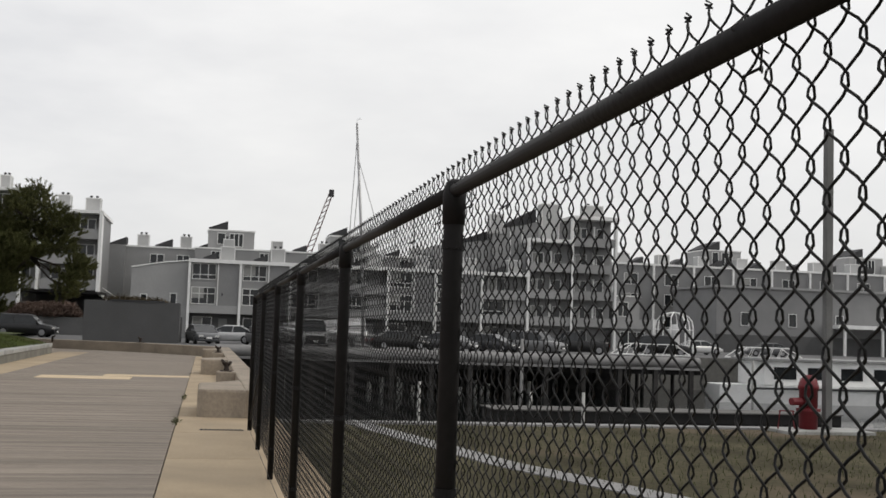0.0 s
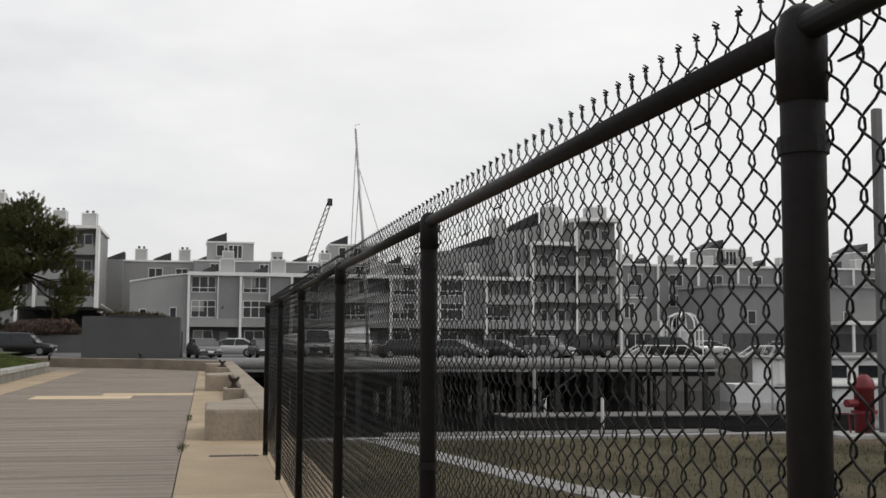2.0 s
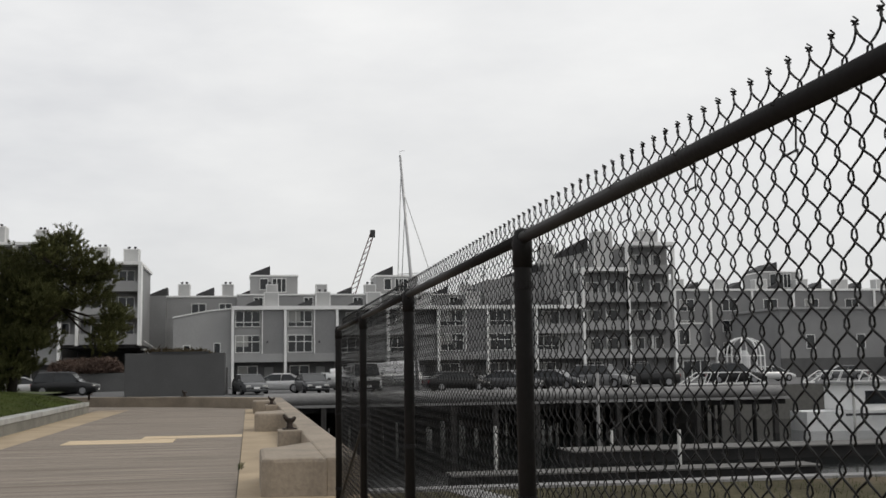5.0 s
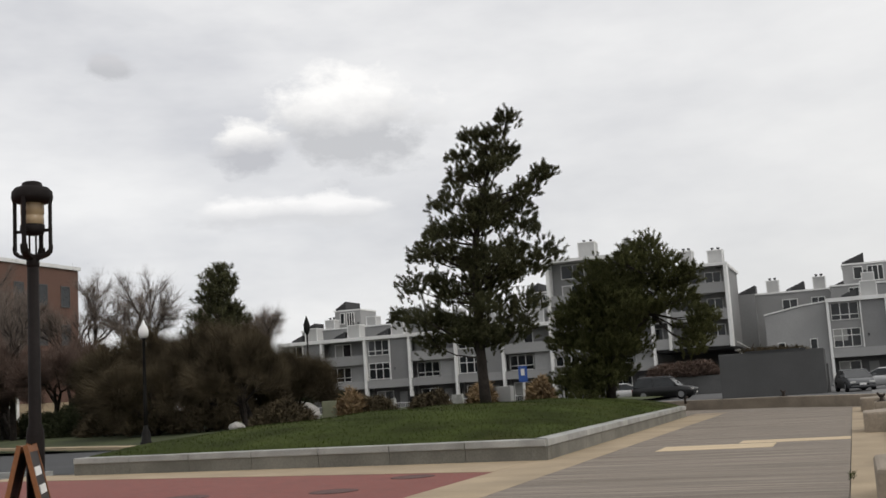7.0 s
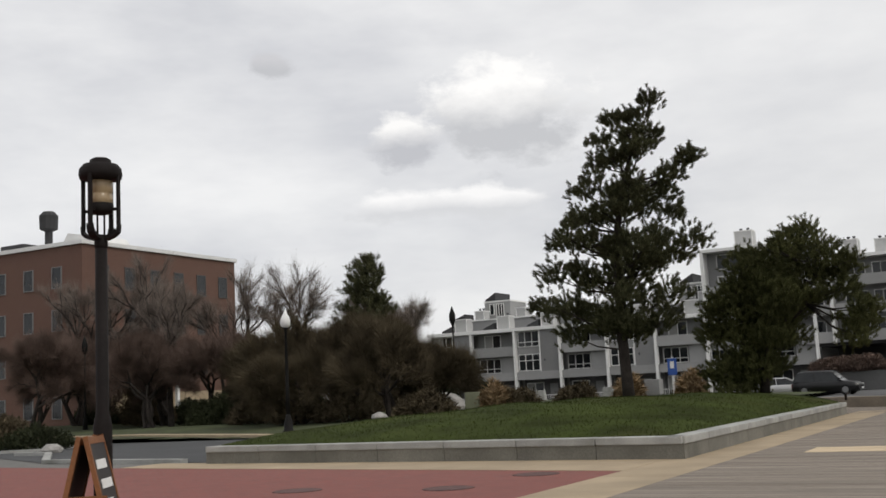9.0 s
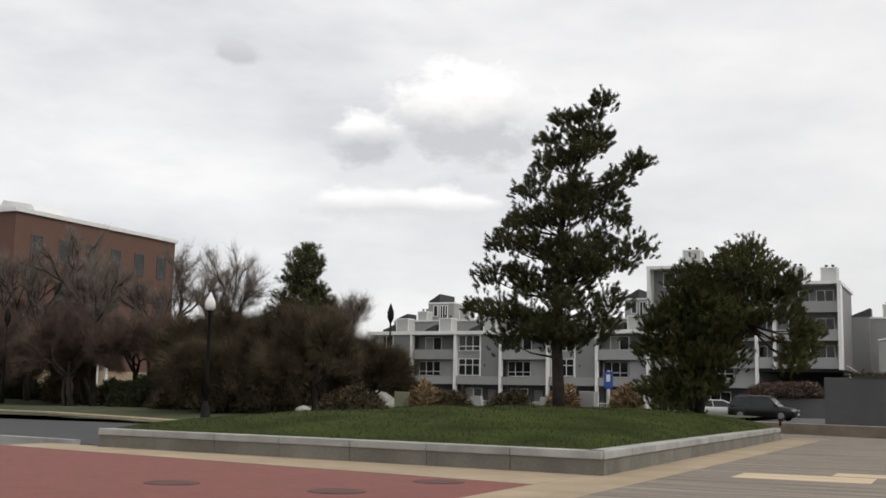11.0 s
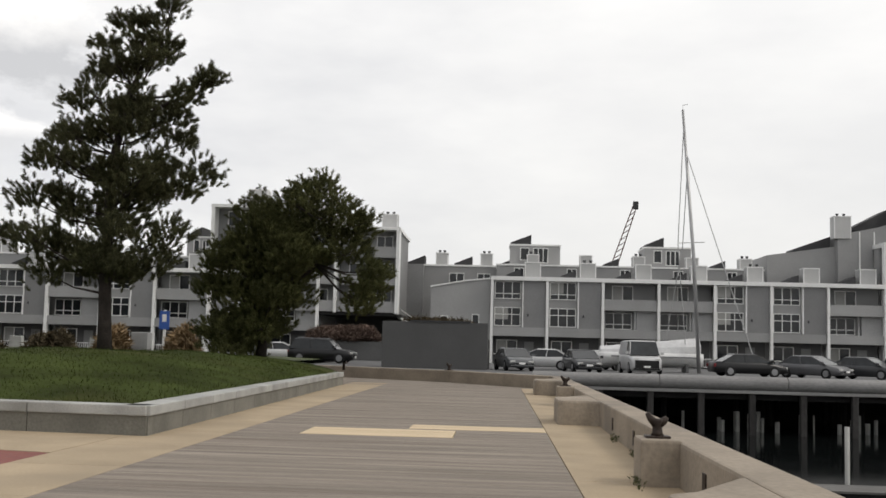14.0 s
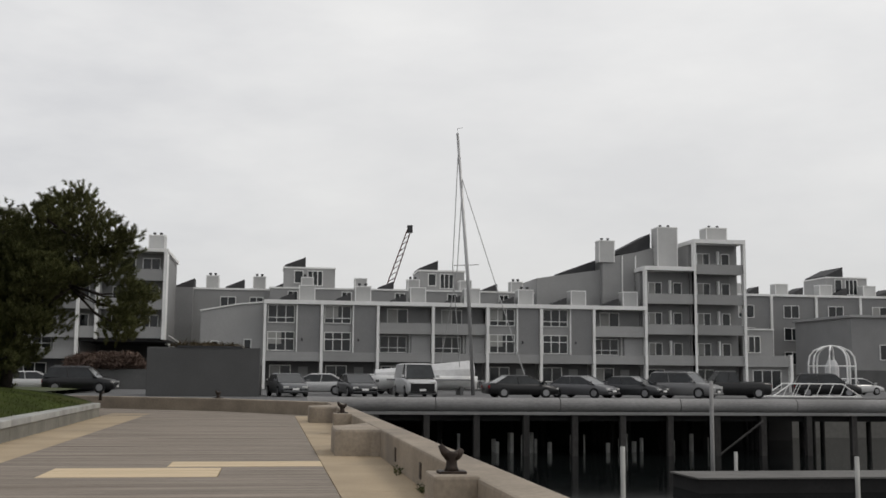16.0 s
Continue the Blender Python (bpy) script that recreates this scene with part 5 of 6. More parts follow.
# ---------------------------------------------------------------- boats, docks, crane
boat = thing("sailboat", "white sailboat under a grey tarp with its mast up", "sailboat")
hull = []
for u in np.linspace(0, 1, 11):
    bx = 6.2 + 7.6 * u
    w = 1.25 * math.sin(math.pi * min(1, 0.12 + 0.75 * u)) ** 0.7
    hull.append([(bx, 80 - w, 1.35), (bx, 80 - w * 0.92, 0.9), (bx, 80 - w * 0.45, 0.5), (bx, 80, 0.4), (bx, 80 + w * 0.45, 0.5), (bx, 80 + w * 0.92, 0.9), (bx, 80 + w, 1.35)])
part("hull", loft(hull), M_white, boat, smooth=True)
tarp = []
for u in np.linspace(0, 1, 9):
    bx = 6.5 + 7.1 * u
    w, zr = 1.22 * math.sin(math.pi * min(1, 0.14 + 0.72 * u)) ** 0.7, 1.75 + 0.75 * u + 0.06 * math.sin(u * 25)
    tarp.append([(bx, 80 - w, 1.34), (bx, 80 - w * 0.85, 1.36 + (zr - 1.36) * 0.45), (bx, 80, zr), (bx, 80 + w * 0.85, 1.36 + (zr - 1.36) * 0.45), (bx, 80 + w, 1.34)])
part("tarp", loft(tarp), M_tarp, boat)
part("stripe", Geo().box(7.2, 13.4, 78.68, 78.73, 1.0, 1.12), M_siding2, boat)
for sx in (7.8, 12.6):
    part("cradle", Geo().box(sx - 0.1, sx + 0.1, 79.0, 81.0, 0.0, 0.6), M_steel, boat)
part("mast", Geo().tube([(13.35, 78.7, 0.0), (12.95, 78.7, 8.0), (12.1, 78.7, 18.85)], [0.14, 0.13, 0.09], 12), M_alu, boat, smooth=True)
part("spreader", Geo().tube([(11.9, 78.7, 9.2), (13.7, 78.7, 9.3)], 0.03, 6), M_alu, boat)
for a, b in (((12.35, 78.7, 15.8), (16.7, 76.0, 0.7)), ((12.2, 78.7, 18.4), (11.9, 79.2, 9.2)), ((11.9, 79.2, 9.2), (12.5, 79.4, 2.0)), ((12.45, 78.7, 14.5), (12.2, 79.0, 9.0)), ((12.2, 79.0, 9.0), (11.2, 80, 2.2))):
    part("stay", Geo().tube([a, b], 0.034, 5), M_alu, boat)
part("wind_vane", Geo().tube([(12.1, 78.7, 18.85), (12.1, 78.7, 19.2), (12.45, 78.7, 19.25)], 0.02, 5), M_steel, boat)

crane = thing("crane", "distant lattice boom crane with a dark red tip", "crane")
A, B = Vector((13.6, 170, 5.0)), Vector((20.0, 170, 24.2))
g = Geo()
for k in range(20):
    p, q = A.lerp(B, k / 20), A.lerp(B, (k + 1) / 20)
    w = 0.62 * (1 - 0.03 * k)
    for s, sn in ((-1, 1), (1, -1)):
        g.tube([p + Vector((s * w, 0, -s * w * 0.33)), q + Vector((s * w, 0, -s * w * 0.33))], 0.09, 5)
    g.tube([p + Vector((-w, 0, w * 0.33)), q + Vector((w, 0, -w * 0.33))], 0.06, 4)
part("lattice_boom", g, M_crane, crane)
part("boom_head", Geo().box(19.6, 20.4, 169.7, 170.3, 23.4, 24.6), M_roof, crane, bevel=0.05)
part("cab", Geo().box(11.0, 14.6, 168.5, 171.5, 0, 5.5), M_crane, crane, bevel=0.1)


def dock(x0, x1, y0, y1, poles):
    d = thing("floating_dock", "grey floating dock with white guide poles", "dock", "docks in the basin")
    y = y0
    while y < y1 - 0.05:
        part("deck_board", Geo().box(x0, x1, y + 0.006, min(y + 0.43, y1) - 0.006, WATER + 0.5, WATER + 0.56), M_dockwood, d)
        y += 0.43
    part("float", Geo().box(x0 + 0.1, x1 - 0.1, y0 + 0.06, y1 - 0.06, WATER - 0.3, WATER + 0.495), M_dark, d)
    for px_, py_, top in poles:
        part("guide_pole", Geo().tube([(px_, py_, -4.8), (px_, py_, top)], 0.07, 10), M_granite, d, smooth=True)


dock(14.4, 33.5, 39.8, 42.6, ((17.3, 43.1, -1.5), (30.0, 43.1, 0.5)))
dock(7.2, 21.2, 30.4, 32.0, ((9.2, 32.4, -0.6), (16.4, 32.4, -0.9)))
solo("mooring_pole", Geo().tube([(17.75, 46.5, -4.8), (17.75, 46.5, 1.25)], [0.1, 0.085], 12), M_pier, "weathered grey mooring pole standing in the water", "pole", smooth=True)
solo("brace_pole", Geo().tube([(18.3, 47.0, -1.9), (20.3, 47.0, -0.45)], 0.05, 8), M_pile, "slanting grey brace near the mooring pole", "pole", at=None)

ferry = thing("moored_boat", "white moored boat with a row of dark windows", "boat")
hull = []
for u in np.linspace(0, 1, 9):
    bx = 35.6 + 27 * u
    w = 2.6 * min(1.0, 0.45 + 2.2 * u)
    hull.append([(bx, 59.5 - w, -1.5), (bx, 59.5 - w * 0.9, WATER - 0.3), (bx, 59.5 + w * 0.9, WATER - 0.3), (bx, 59.5 + w, -1.5)])
part("hull", loft(hull), M_white, ferry)
part("cabin", Geo().box(38.5, 60, 57.6, 61.4, -1.5, 0.25), M_white, ferry, bevel=0.1)
part("cabin_roof", Geo().box(38.1, 60.4, 57.3, 61.7, 0.25, 0.4), M_siding, ferry)
for k in range(8):
    part("cabin_window", Geo().box(39.3 + 2.6 * k, 41.0 + 2.6 * k, 57.56, 57.6, -1.05, -0.2), M_glass, ferry)
part("rubbing_strake", Geo().box(37.5, 62, 56.84, 56.95, -1.75, -1.6), M_roof, ferry)

# quay pavilion and gangways
gaz = thing("pavilion", "small white domed pavilion of curved ribs on the quay", "pavilion")
for k in range(8):
    a = 2 * math.pi * k / 8 + 0.2
    part("rib", Geo().tube([(44 + 1.8 * r * math.cos(a), 85 + 1.8 * r * math.sin(a), z) for r, z in ((1, 0), (1, 2.6), (0.94, 3.2), (0.75, 3.65), (0.4, 3.95), (0.0, 4.05))], 0.07, 6), M_trim, gaz)
part("ring", Geo().tube([(44 + 1.8 * math.cos(k * math.pi / 8), 85 + 1.8 * math.sin(k * math.pi / 8), 2.4) for k in range(17)], 0.05, 6), M_trim, gaz)
part("inner_panel", Geo().lathe(44, 85, [(0.55, 0), (0.55, 2.3), (0.3, 2.9)], 12), M_tarp, gaz)
for gx in (35.5, 46.5):
    gw = thing("gangway", "white truss gangway rails on the quay edge", "gangway", "gangways")
    for s in (0, 1.4):
        part("truss", Geo().tube([(gx, 78 + s, 0.05), (gx + 1.5, 78 + s, 1.0), (gx + 5.5, 78 + s, 1.0), (gx + 7, 78 + s, 0.05)], 0.05, 6).tube([(gx, 78 + s, 0.06), (gx + 7, 78 + s, 0.06)], 0.06, 6), M_trim, gw)
        for k in range(5):
            part("strut", Geo().tube([(gx + 1.5 + k * 0.95, 78 + s, 0.05), (gx + 2.0 + k * 0.95, 78 + s, 1.0)], 0.03, 5), M_trim, gw)

# ---------------------------------------------------------------- bank beyond the fence
bank = Geo().add([(1.62, -30, -0.34), (30, -30, -0.34), (30, 9.0, -0.34), (1.62, 9.0, -0.34)], [(0, 1, 2, 3)])
solo("bank_lawn", bank, mat("worn_lawn", (0.1, 0.09, 0.058), 0.95, 0.4, 0.5, 9, 0.4, stain=(0.19, 0.15, 0.11), spec=0.03), "worn olive grass bank behind the fence", "lawn", kind="structure")
ribbon("bank_path", [(3.3, 9.0), (3.9, 6.0), (4.6, 2.5), (6.2, -2.0), (8.5, -8.0)], 0.5, -0.4, -0.325, M_pier, "pale concrete path on the grass bank", "path")
ribbon("bank_kerb", [(1.6, 8.9), (30, 8.9)], 0.4, -0.6, -0.3, M_pier, "grey concrete edge of the grass bank", "kerb")
rs = np.random.RandomState(3)
verts, faces = [], []
for k in range(9000):
    x, y = rs.uniform(1.8, 16), rs.uniform(-6, 8.6)
    a, h, w = rs.rand() * 6.28, 0.03 + 0.09 * rs.rand() ** 2, 0.006
    n = len(verts)
    verts += [(x - w * math.cos(a), y - w * math.sin(a), -0.345), (x + w * math.cos(a), y + w * math.sin(a), -0.345), (x + rs.uniform(-.04, .04), y + rs.uniform(-.04, .04), -0.34 + h)]
    faces.append((n, n + 1, n + 2))
tagged(new("bank_grass", bulk("bank_grass", verts, faces, M_blade)), "ragged grass blades on the bank", "grass", kind="stuff")
solo("steel_pole", Geo().box(13.14, 13.3, 8.2, 8.36, -0.27, 6.1), M_steel, "tall square grey steel pole on the bank", "pole", bevel=0.02)
sp = thing("standpipe", "red-painted standpipe with a valve wheel and frame", "standpipe")
part("pipe", Geo().lathe(12.8, 8.3, [(0.19, -0.34), (0.19, 0.55), (0.215, 0.56), (0.215, 0.62), (0.17, 0.76), (0.06, 0.85)], 16), M_red, sp, smooth=True)
part("flange", Geo().lathe(12.8, 8.3, [(0.25, 0.1), (0.25, 0.16)], 16), M_red, sp)
part("outlet", Geo().tube([(12.6, 8.25, 0.3), (12.35, 8.2, 0.3)], 0.08, 10), M_red, sp)
part("frame", Geo().tube([(12.1, 8.3, -0.34), (12.15, 8.3, 0.1), (12.45, 8.3, 0.1), (12.5, 8.3, -0.34)], 0.02, 6), M_red, sp)

solo("concrete_pad", Geo().box(12.0, 14.0, 7.7, 8.65, -0.36, -0.27), M_granite, "pale concrete pad under the standpipe", "pad", bevel=0.02)

# ---------------------------------------------------------------- street lamps, board, signs
lan = thing("lantern_post", "dark brown lantern on a tall round post", "street lamp", at=pose(-7.146, 2.265, 0) @ Matrix.Scale(1.043, 4))
M_bronze = mat("dark_bronze", (0.02, 0.016, 0.015), 0.65, 0.2, 4, 30, 0.1, spec=0.12)
M_frost = mat("amber_lamp_glass", (0.5, 0.37, 0.22), 0.25, 0.15, 3, 20, 0.0)
part("post", Geo().lathe(0, 0, [(0.08, 0), (0.08, 1.25), (0.07, 1.32), (0.056, 1.36), (0.052, 2.92)], 18), M_bronze, lan, smooth=True)
part("cradle", Geo().lathe(0, 0, [(0.052, 2.8), (0.058, 2.83), (0.058, 2.9), (0.04, 2.92)], 16), M_bronze, lan, smooth=True)
for a in (15, 105):
    strap = Geo()
    arc = [(0.18 * math.sin(u), 2.97 - 0.1 * math.cos(u) ** 0.8 if math.cos(u) > 0 else 2.97) for u in np.linspace(-1.571, 1.571, 11)]
    for (p, zp), (q, zq) in zip(arc, arc[1:]):
        strap.add([(p, -0.035, zp), (q, -0.035, zq), (q, 0.035, zq), (p, 0.035, zp), (p, -0.035, zp + 0.035), (q, -0.035, zq + 0.035), (q, 0.035, zq + 0.035), (p, 0.035, zp + 0.035)],
                  [(3, 2, 1, 0), (4, 5, 6, 7), (0, 1, 5, 4), (2, 3, 7, 6), (1, 2, 6, 5), (3, 0, 4, 7)])
    part("strap", strap, M_bronze, lan, "curved strap under the lantern").matrix_basis = pose(0, 0, 0, 0, 0, a)
    part("arm", Geo().box(-0.17, 0.17, -0.012, 0.012, 3.13, 3.155), M_bronze, lan).matrix_basis = pose(0, 0, 0.001 * (a > 50), 0, 0, a)
    for sg in (-1, 1):
        part("bar", Geo().box(-0.011, 0.011, -0.018, 0.018, 2.97, 3.47), M_bronze, lan).matrix_basis = pose(sg * 0.172 * math.cos(radians(a)), sg * 0.172 * math.sin(radians(a)), 0, 0, 0, a)
for a in (60, 240):
    part("rod", Geo().tube([(0.03, 0, 2.92), (0.03, 0, 3.12)], 0.009, 6), M_bronze, lan).matrix_basis = pose(0, 0, 0, 0, 0, a)
part("lens", Geo().lathe(0, 0, [(0.09, 3.19), (0.103, 3.2), (0.104, 3.27), (0.1, 3.275), (0.1, 3.295), (0.105, 3.3), (0.106, 3.4), (0.09, 3.42)], 20), M_frost, lan, "amber frosted lamp glass", smooth=True)
part("holder", Geo().lathe(0, 0, [(0.03, 3.1), (0.1, 3.115), (0.112, 3.15), (0.108, 3.2), (0.09, 3.205)], 18), M_bronze, lan, smooth=True)
part("hood", Geo().lathe(0, 0, [(0.1, 3.4), (0.178, 3.42), (0.188, 3.46), (0.182, 3.51), (0.15, 3.55), (0.095, 3.565), (0.09, 3.595), (0.06, 3.612), (0.01, 3.615)], 22), M_bronze, lan, smooth=True)

ab = thing("sandwich_board", "folding sandwich board with orange-brown wooden edges beside the post", "sandwich board", at=pose(-6.97, 1.95, 0, 0, 0, 33))
M_orange = mat("stained_wood_edge", (0.30, 0.12, 0.045), 0.6, 0.2, 4, 30, 0.1)
M_board = mat("dark_board", (0.04, 0.035, 0.035), 0.5, 0.15, 3, 20, 0.05)
for s in (-1, 1):
    lean = math.degrees(math.atan2(0.28, 1.22)) * s
    leaf = part("board", Geo().box(-0.012, 0.012, -0.27, 0.27, 0.06, 1.2), M_board, ab)
    leaf.matrix_basis = pose(s * 0.31, 0, 0.0, 0, -lean, 0)
    for yy in (-0.29, 0.29):
        part("edge", Geo().box(-0.02, 0.02, yy - 0.02, yy + 0.02, 0, 1.27), M_orange, leaf)
    part("edge", Geo().box(-0.02, 0.02, -0.268, 0.268, 1.2, 1.26), M_orange, leaf)
    for k in range(5):
        part("text_bar", Geo().box(-0.018 if s < 0 else 0.0121, -0.0121 if s < 0 else 0.018, -0.2 + 0.03 * (k % 2), 0.2 - 0.05 * (k % 3), 0.3 + 0.17 * k, 0.38 + 0.17 * k), M_trim, leaf, "row of pale lettering too small to read")
part("stay", Geo().box(-0.2, 0.2, -0.3, -0.28, 0.72, 0.745), M_orange, ab)

gl = thing("globe_street_lamp", "black cast street lamp with a white acorn globe", "street lamp", at=pose(-27.45, 32.5, 0.06))
part("base", Geo().lathe(0, 0, [(0.26, 0), (0.26, 0.2), (0.2, 0.26), (0.18, 0.6), (0.11, 0.75), (0.09, 0.9)], 14), M_blackpaint, gl, smooth=True)
part("shaft", Geo().lathe(0, 0, [(0.085, 0.9), (0.075, 2.0), (0.055, 4.4), (0.09, 4.45), (0.11, 4.52)], 14), M_blackpaint, gl, smooth=True)
part("globe", Geo().lathe(0, 0, [(0.11, 4.52), (0.2, 4.62), (0.215, 4.8), (0.16, 4.98), (0.1, 5.06), (0.05, 5.2), (0.015, 5.26)], 16), M_white, gl, "white acorn lamp globe", smooth=True)


def hook_lamp(x, y, z, h):
    t = thing("hook_street_lamp", "dark slender street lamp with a lantern head", "street lamp", "lamps in the garden", at=pose(x, y, z))
    part("shaft", Geo().lathe(0, 0, [(0.18, 0), (0.15, 0.7), (0.08, 0.9), (0.055, h - 1.3)], 12), M_blackpaint, t, smooth=True)
    part("lantern", Geo().lathe(0, 0, [(0.07, h - 1.3), (0.2, h - 1.0), (0.22, h - 0.6), (0.12, h - 0.3), (0.02, h)], 12), M_blackpaint, t, smooth=True)


hook_lamp(-34.0, 60.0, 0.3, 7.0)
hook_lamp(-57.5, 50.0, 0.3, 6.4)

bs = thing("blue_sign", "blue rectangular sign on a pale post", "sign", at=pose(-16.2, 50.0, 0.5))
part("post", Geo().box(-0.06, 0.06, 0.03, 0.12, 0, 2.25), M_trim, bs)
part("panel", Geo().box(-0.24, 0.24, 0, 0.028, 1.35, 2.2), M_blue, bs, bevel=0.01)
part("pictogram", Geo().box(-0.1, 0.1, -0.012, -0.002, 1.7, 2.05), M_trim, bs, "white shape on the sign")
solo("utility_box", Geo().box(-17.9, -17.1, 50.5, 51.2, 0.4, 1.7), M_siding, "pale grey utility cabinet behind the lawn", "utility cabinet", bevel=0.04)
solo("utility_box", Geo().box(-25.6, -24.8, 45.0, 45.8, 0.3, 1.5), mat("pale_green_cabinet", (0.3, 0.31, 0.2), 0.6, 0.1, 2, 20, 0.05), "pale green utility cabinet in the garden", "utility cabinet", bevel=0.04)
solo("pipe_arch", Geo().tube([(-14.9, 52, 0.3), (-14.9, 52, 1.9), (-14.75, 52, 2.1), (-13.3, 52, 2.1), (-13.1, 52, 1.95), (-13.1, 52, 1.6)], 0.06, 8).tube([(-14.6, 52.3, 0.3), (-14.6, 52.3, 1.9), (-13.2, 52.3, 1.95)], 0.05, 8), M_trim, "white bent pipe arch behind the pines", "pipe", smooth=True)
for bx, by in ((-43.3, 95.0), (-39.2, 95.0), (-36.5, 96)):
    solo("concrete_barrier", Geo().slab([(bx - 0.7, 0), (bx + 0.7, 0), (bx + 0.5, 1.4), (bx - 0.5, 1.4)], by, by + 0.6), M_granite, "short pale concrete barrier block", "barrier", "barriers by the terrace", bevel=0.05)
for bx, by in ((-46.0, 96.5), (-41.2, 96.5)):
    solo("litter_bin", Geo().lathe(bx, by, [(0.4, 0), (0.45, 1.1), (0.5, 1.2), (0.4, 1.5)], 12), M_blackpaint, "round black litter bin by the terrace", "litter bin", "bins by the terrace", smooth=True)

# ---------------------------------------------------------------- bare trees, shrubs


def bare_tree(name, label, base, height, spread, seed, material, first=0.25, twigs=5200, levels=4, stems=1, twig=(0.45, 0.009), up=0.5, group=""):
    """Forking limbs down to twigs; the twigs are thin slivers at the ends."""
    r = np.random.RandomState(seed)
    t = thing(name, label, "tree", group)
    wood, ends = Geo(), []

    def grow(p, d, L, rad, lev):
        q = p + d * L
        m = p.lerp(q, 0.5) + Vector(r.normal(size=3) * 0.06 * L)
        wood.tube([p, m, q], [rad, rad * 0.85, rad * 0.68], 6 if lev < 2 else 4, cap=False)
        if lev >= 2:
            ends.append((m, d, L)), ends.append((q, d, L))
        if lev == levels:
            return
        for k in range(3 if lev < 3 else 2):
            a = Vector(r.normal(size=3))
            a -= d * a.dot(d)
            a.normalize()
            nd = (d + a * spread * r.uniform(0.6, 1.2) + Vector((0, 0, up * 0.25))).normalized()
            grow(q if k else p.lerp(q, 0.75), nd, L * r.uniform(0.62, 0.82), rad * 0.62, lev + 1)

    for s in range(stems):
        d = Vector((r.uniform(-0.4, 0.4), r.uniform(-0.4, 0.4), 1)) if stems > 1 else Vector((r.uniform(-.08, .08), r.uniform(-.08, .08), 1))
        grow(Vector(base) + Vector((0.25 * s, 0.1 * s, -0.1)), d.normalized(), height * first, height * 0.016, 0)
    part("limb_structure", wood, M_bark, t, smooth=True)
    n = twigs
    idx = r.randint(0, len(ends), n)
    P = np.array([e[0] for e in ends])[idx]
    D = np.array([e[1] for e in ends])[idx] + r.normal(size=(n, 3)) * 0.55
    D /= np.linalg.norm(D, axis=1)[:, None]
    D[:, 2] += 0.15
    b0 = P + r.normal(size=(n, 3)) * 0.16 * twig[0]
    L = twig[0] * r.uniform(0.5, 1.5, n)[:, None]
    side = np.cross(D, r.normal(size=(n, 3)))
    side /= np.linalg.norm(side, axis=1)[:, None]
    v = np.empty((n * 3, 3))
    v[0::3], v[1::3], v[2::3] = b0 - side * twig[1], b0 + side * twig[1], b0 + D * L
    ob = new("twig_haze", bulk("twig_haze", v.tolist(), np.arange(n * 3).reshape(-1, 3).tolist(), material))
    ob.parent = t
    tagged(ob, "haze of fine leafless twigs", kind="stuff")
    return t


BR = "dense spreading leafless brown crab tree in the garden"
for k, (bx, by, hh) in enumerate(((-29.6, 44.0, 9.0), (-33.2, 46.5, 10.4), (-37.0, 47.0, 10.2), (-29.6, 49.0, 6.6), (-39.0, 49.0, 9.4), (-35.2, 43.5, 7.0), (-42.6, 50.0, 8.6))):
    bare_tree("crab_tree", BR, (bx, by, 0.35), hh, 0.95, 100 + k, M_twig, 0.2, 45000, 4, 3, (0.75, 0.0095), 0.05, "brown trees in the garden")
for k, (bx, by, hh) in enumerate(((-48.0, 52.0, 12.0), (-60.5, 48.0, 12.0), (-64, 55, 14.0), (-55, 55, 13.5), (-52, 50, 10.5), (-66.5, 60, 14.0))):
    bare_tree("crab_tree", "spreading reddish leafless tree before the brick building", (bx, by, 0.35), hh, 0.8, 140 + k, M_redtwig, 0.19, 42000, 4, 3, (0.8, 0.0075), 0.1, "brown trees in the garden")
for k, (bx, by, hh) in enumerate(((-52.5, 60.0, 15.0), (-47.5, 61.0, 14.2), (-46.0, 68.0, 13.5), (-43.0, 70.0, 12.8), (-61.5, 56.0, 16.5), (-57, 57, 17.0), (-65.5, 58, 17.0), (-52.5, 53.0, 15.0))):
    bare_tree("bare_tree", "tall leafless grey-brown street tree", (bx, by, 0.3), hh * 0.92, 0.62, 180 + k, M_twig2, 0.27, 6500, 4, 1, (0.8, 0.009), 0.5, "leafless trees by the brick building")


def far_pine():
    bx, by = -40.6, 60.0
    r = np.random.RandomState(9)
    limbs = []
    for k in range(34):
        z = 4.5 + 6.0 * k / 33
        a, L = r.rand() * 6.28, (2.6 - 1.9 * k / 33) * r.uniform(0.7, 1.1)
        limbs.append(((bx, by, z - 0.4), (bx + L * math.cos(a), by + L * math.sin(a), z + 0.5), 0.15, 0.4))
    pine("pine_tree", "young green pine rising behind brown trees", [(bx, by, 0.2), (bx, by, 5), (bx + 0.1, by, 11)], [0.2, 0.15, 0.03], limbs, 301, needles=36, length=0.36, width=0.026, per=8)


far_pine()


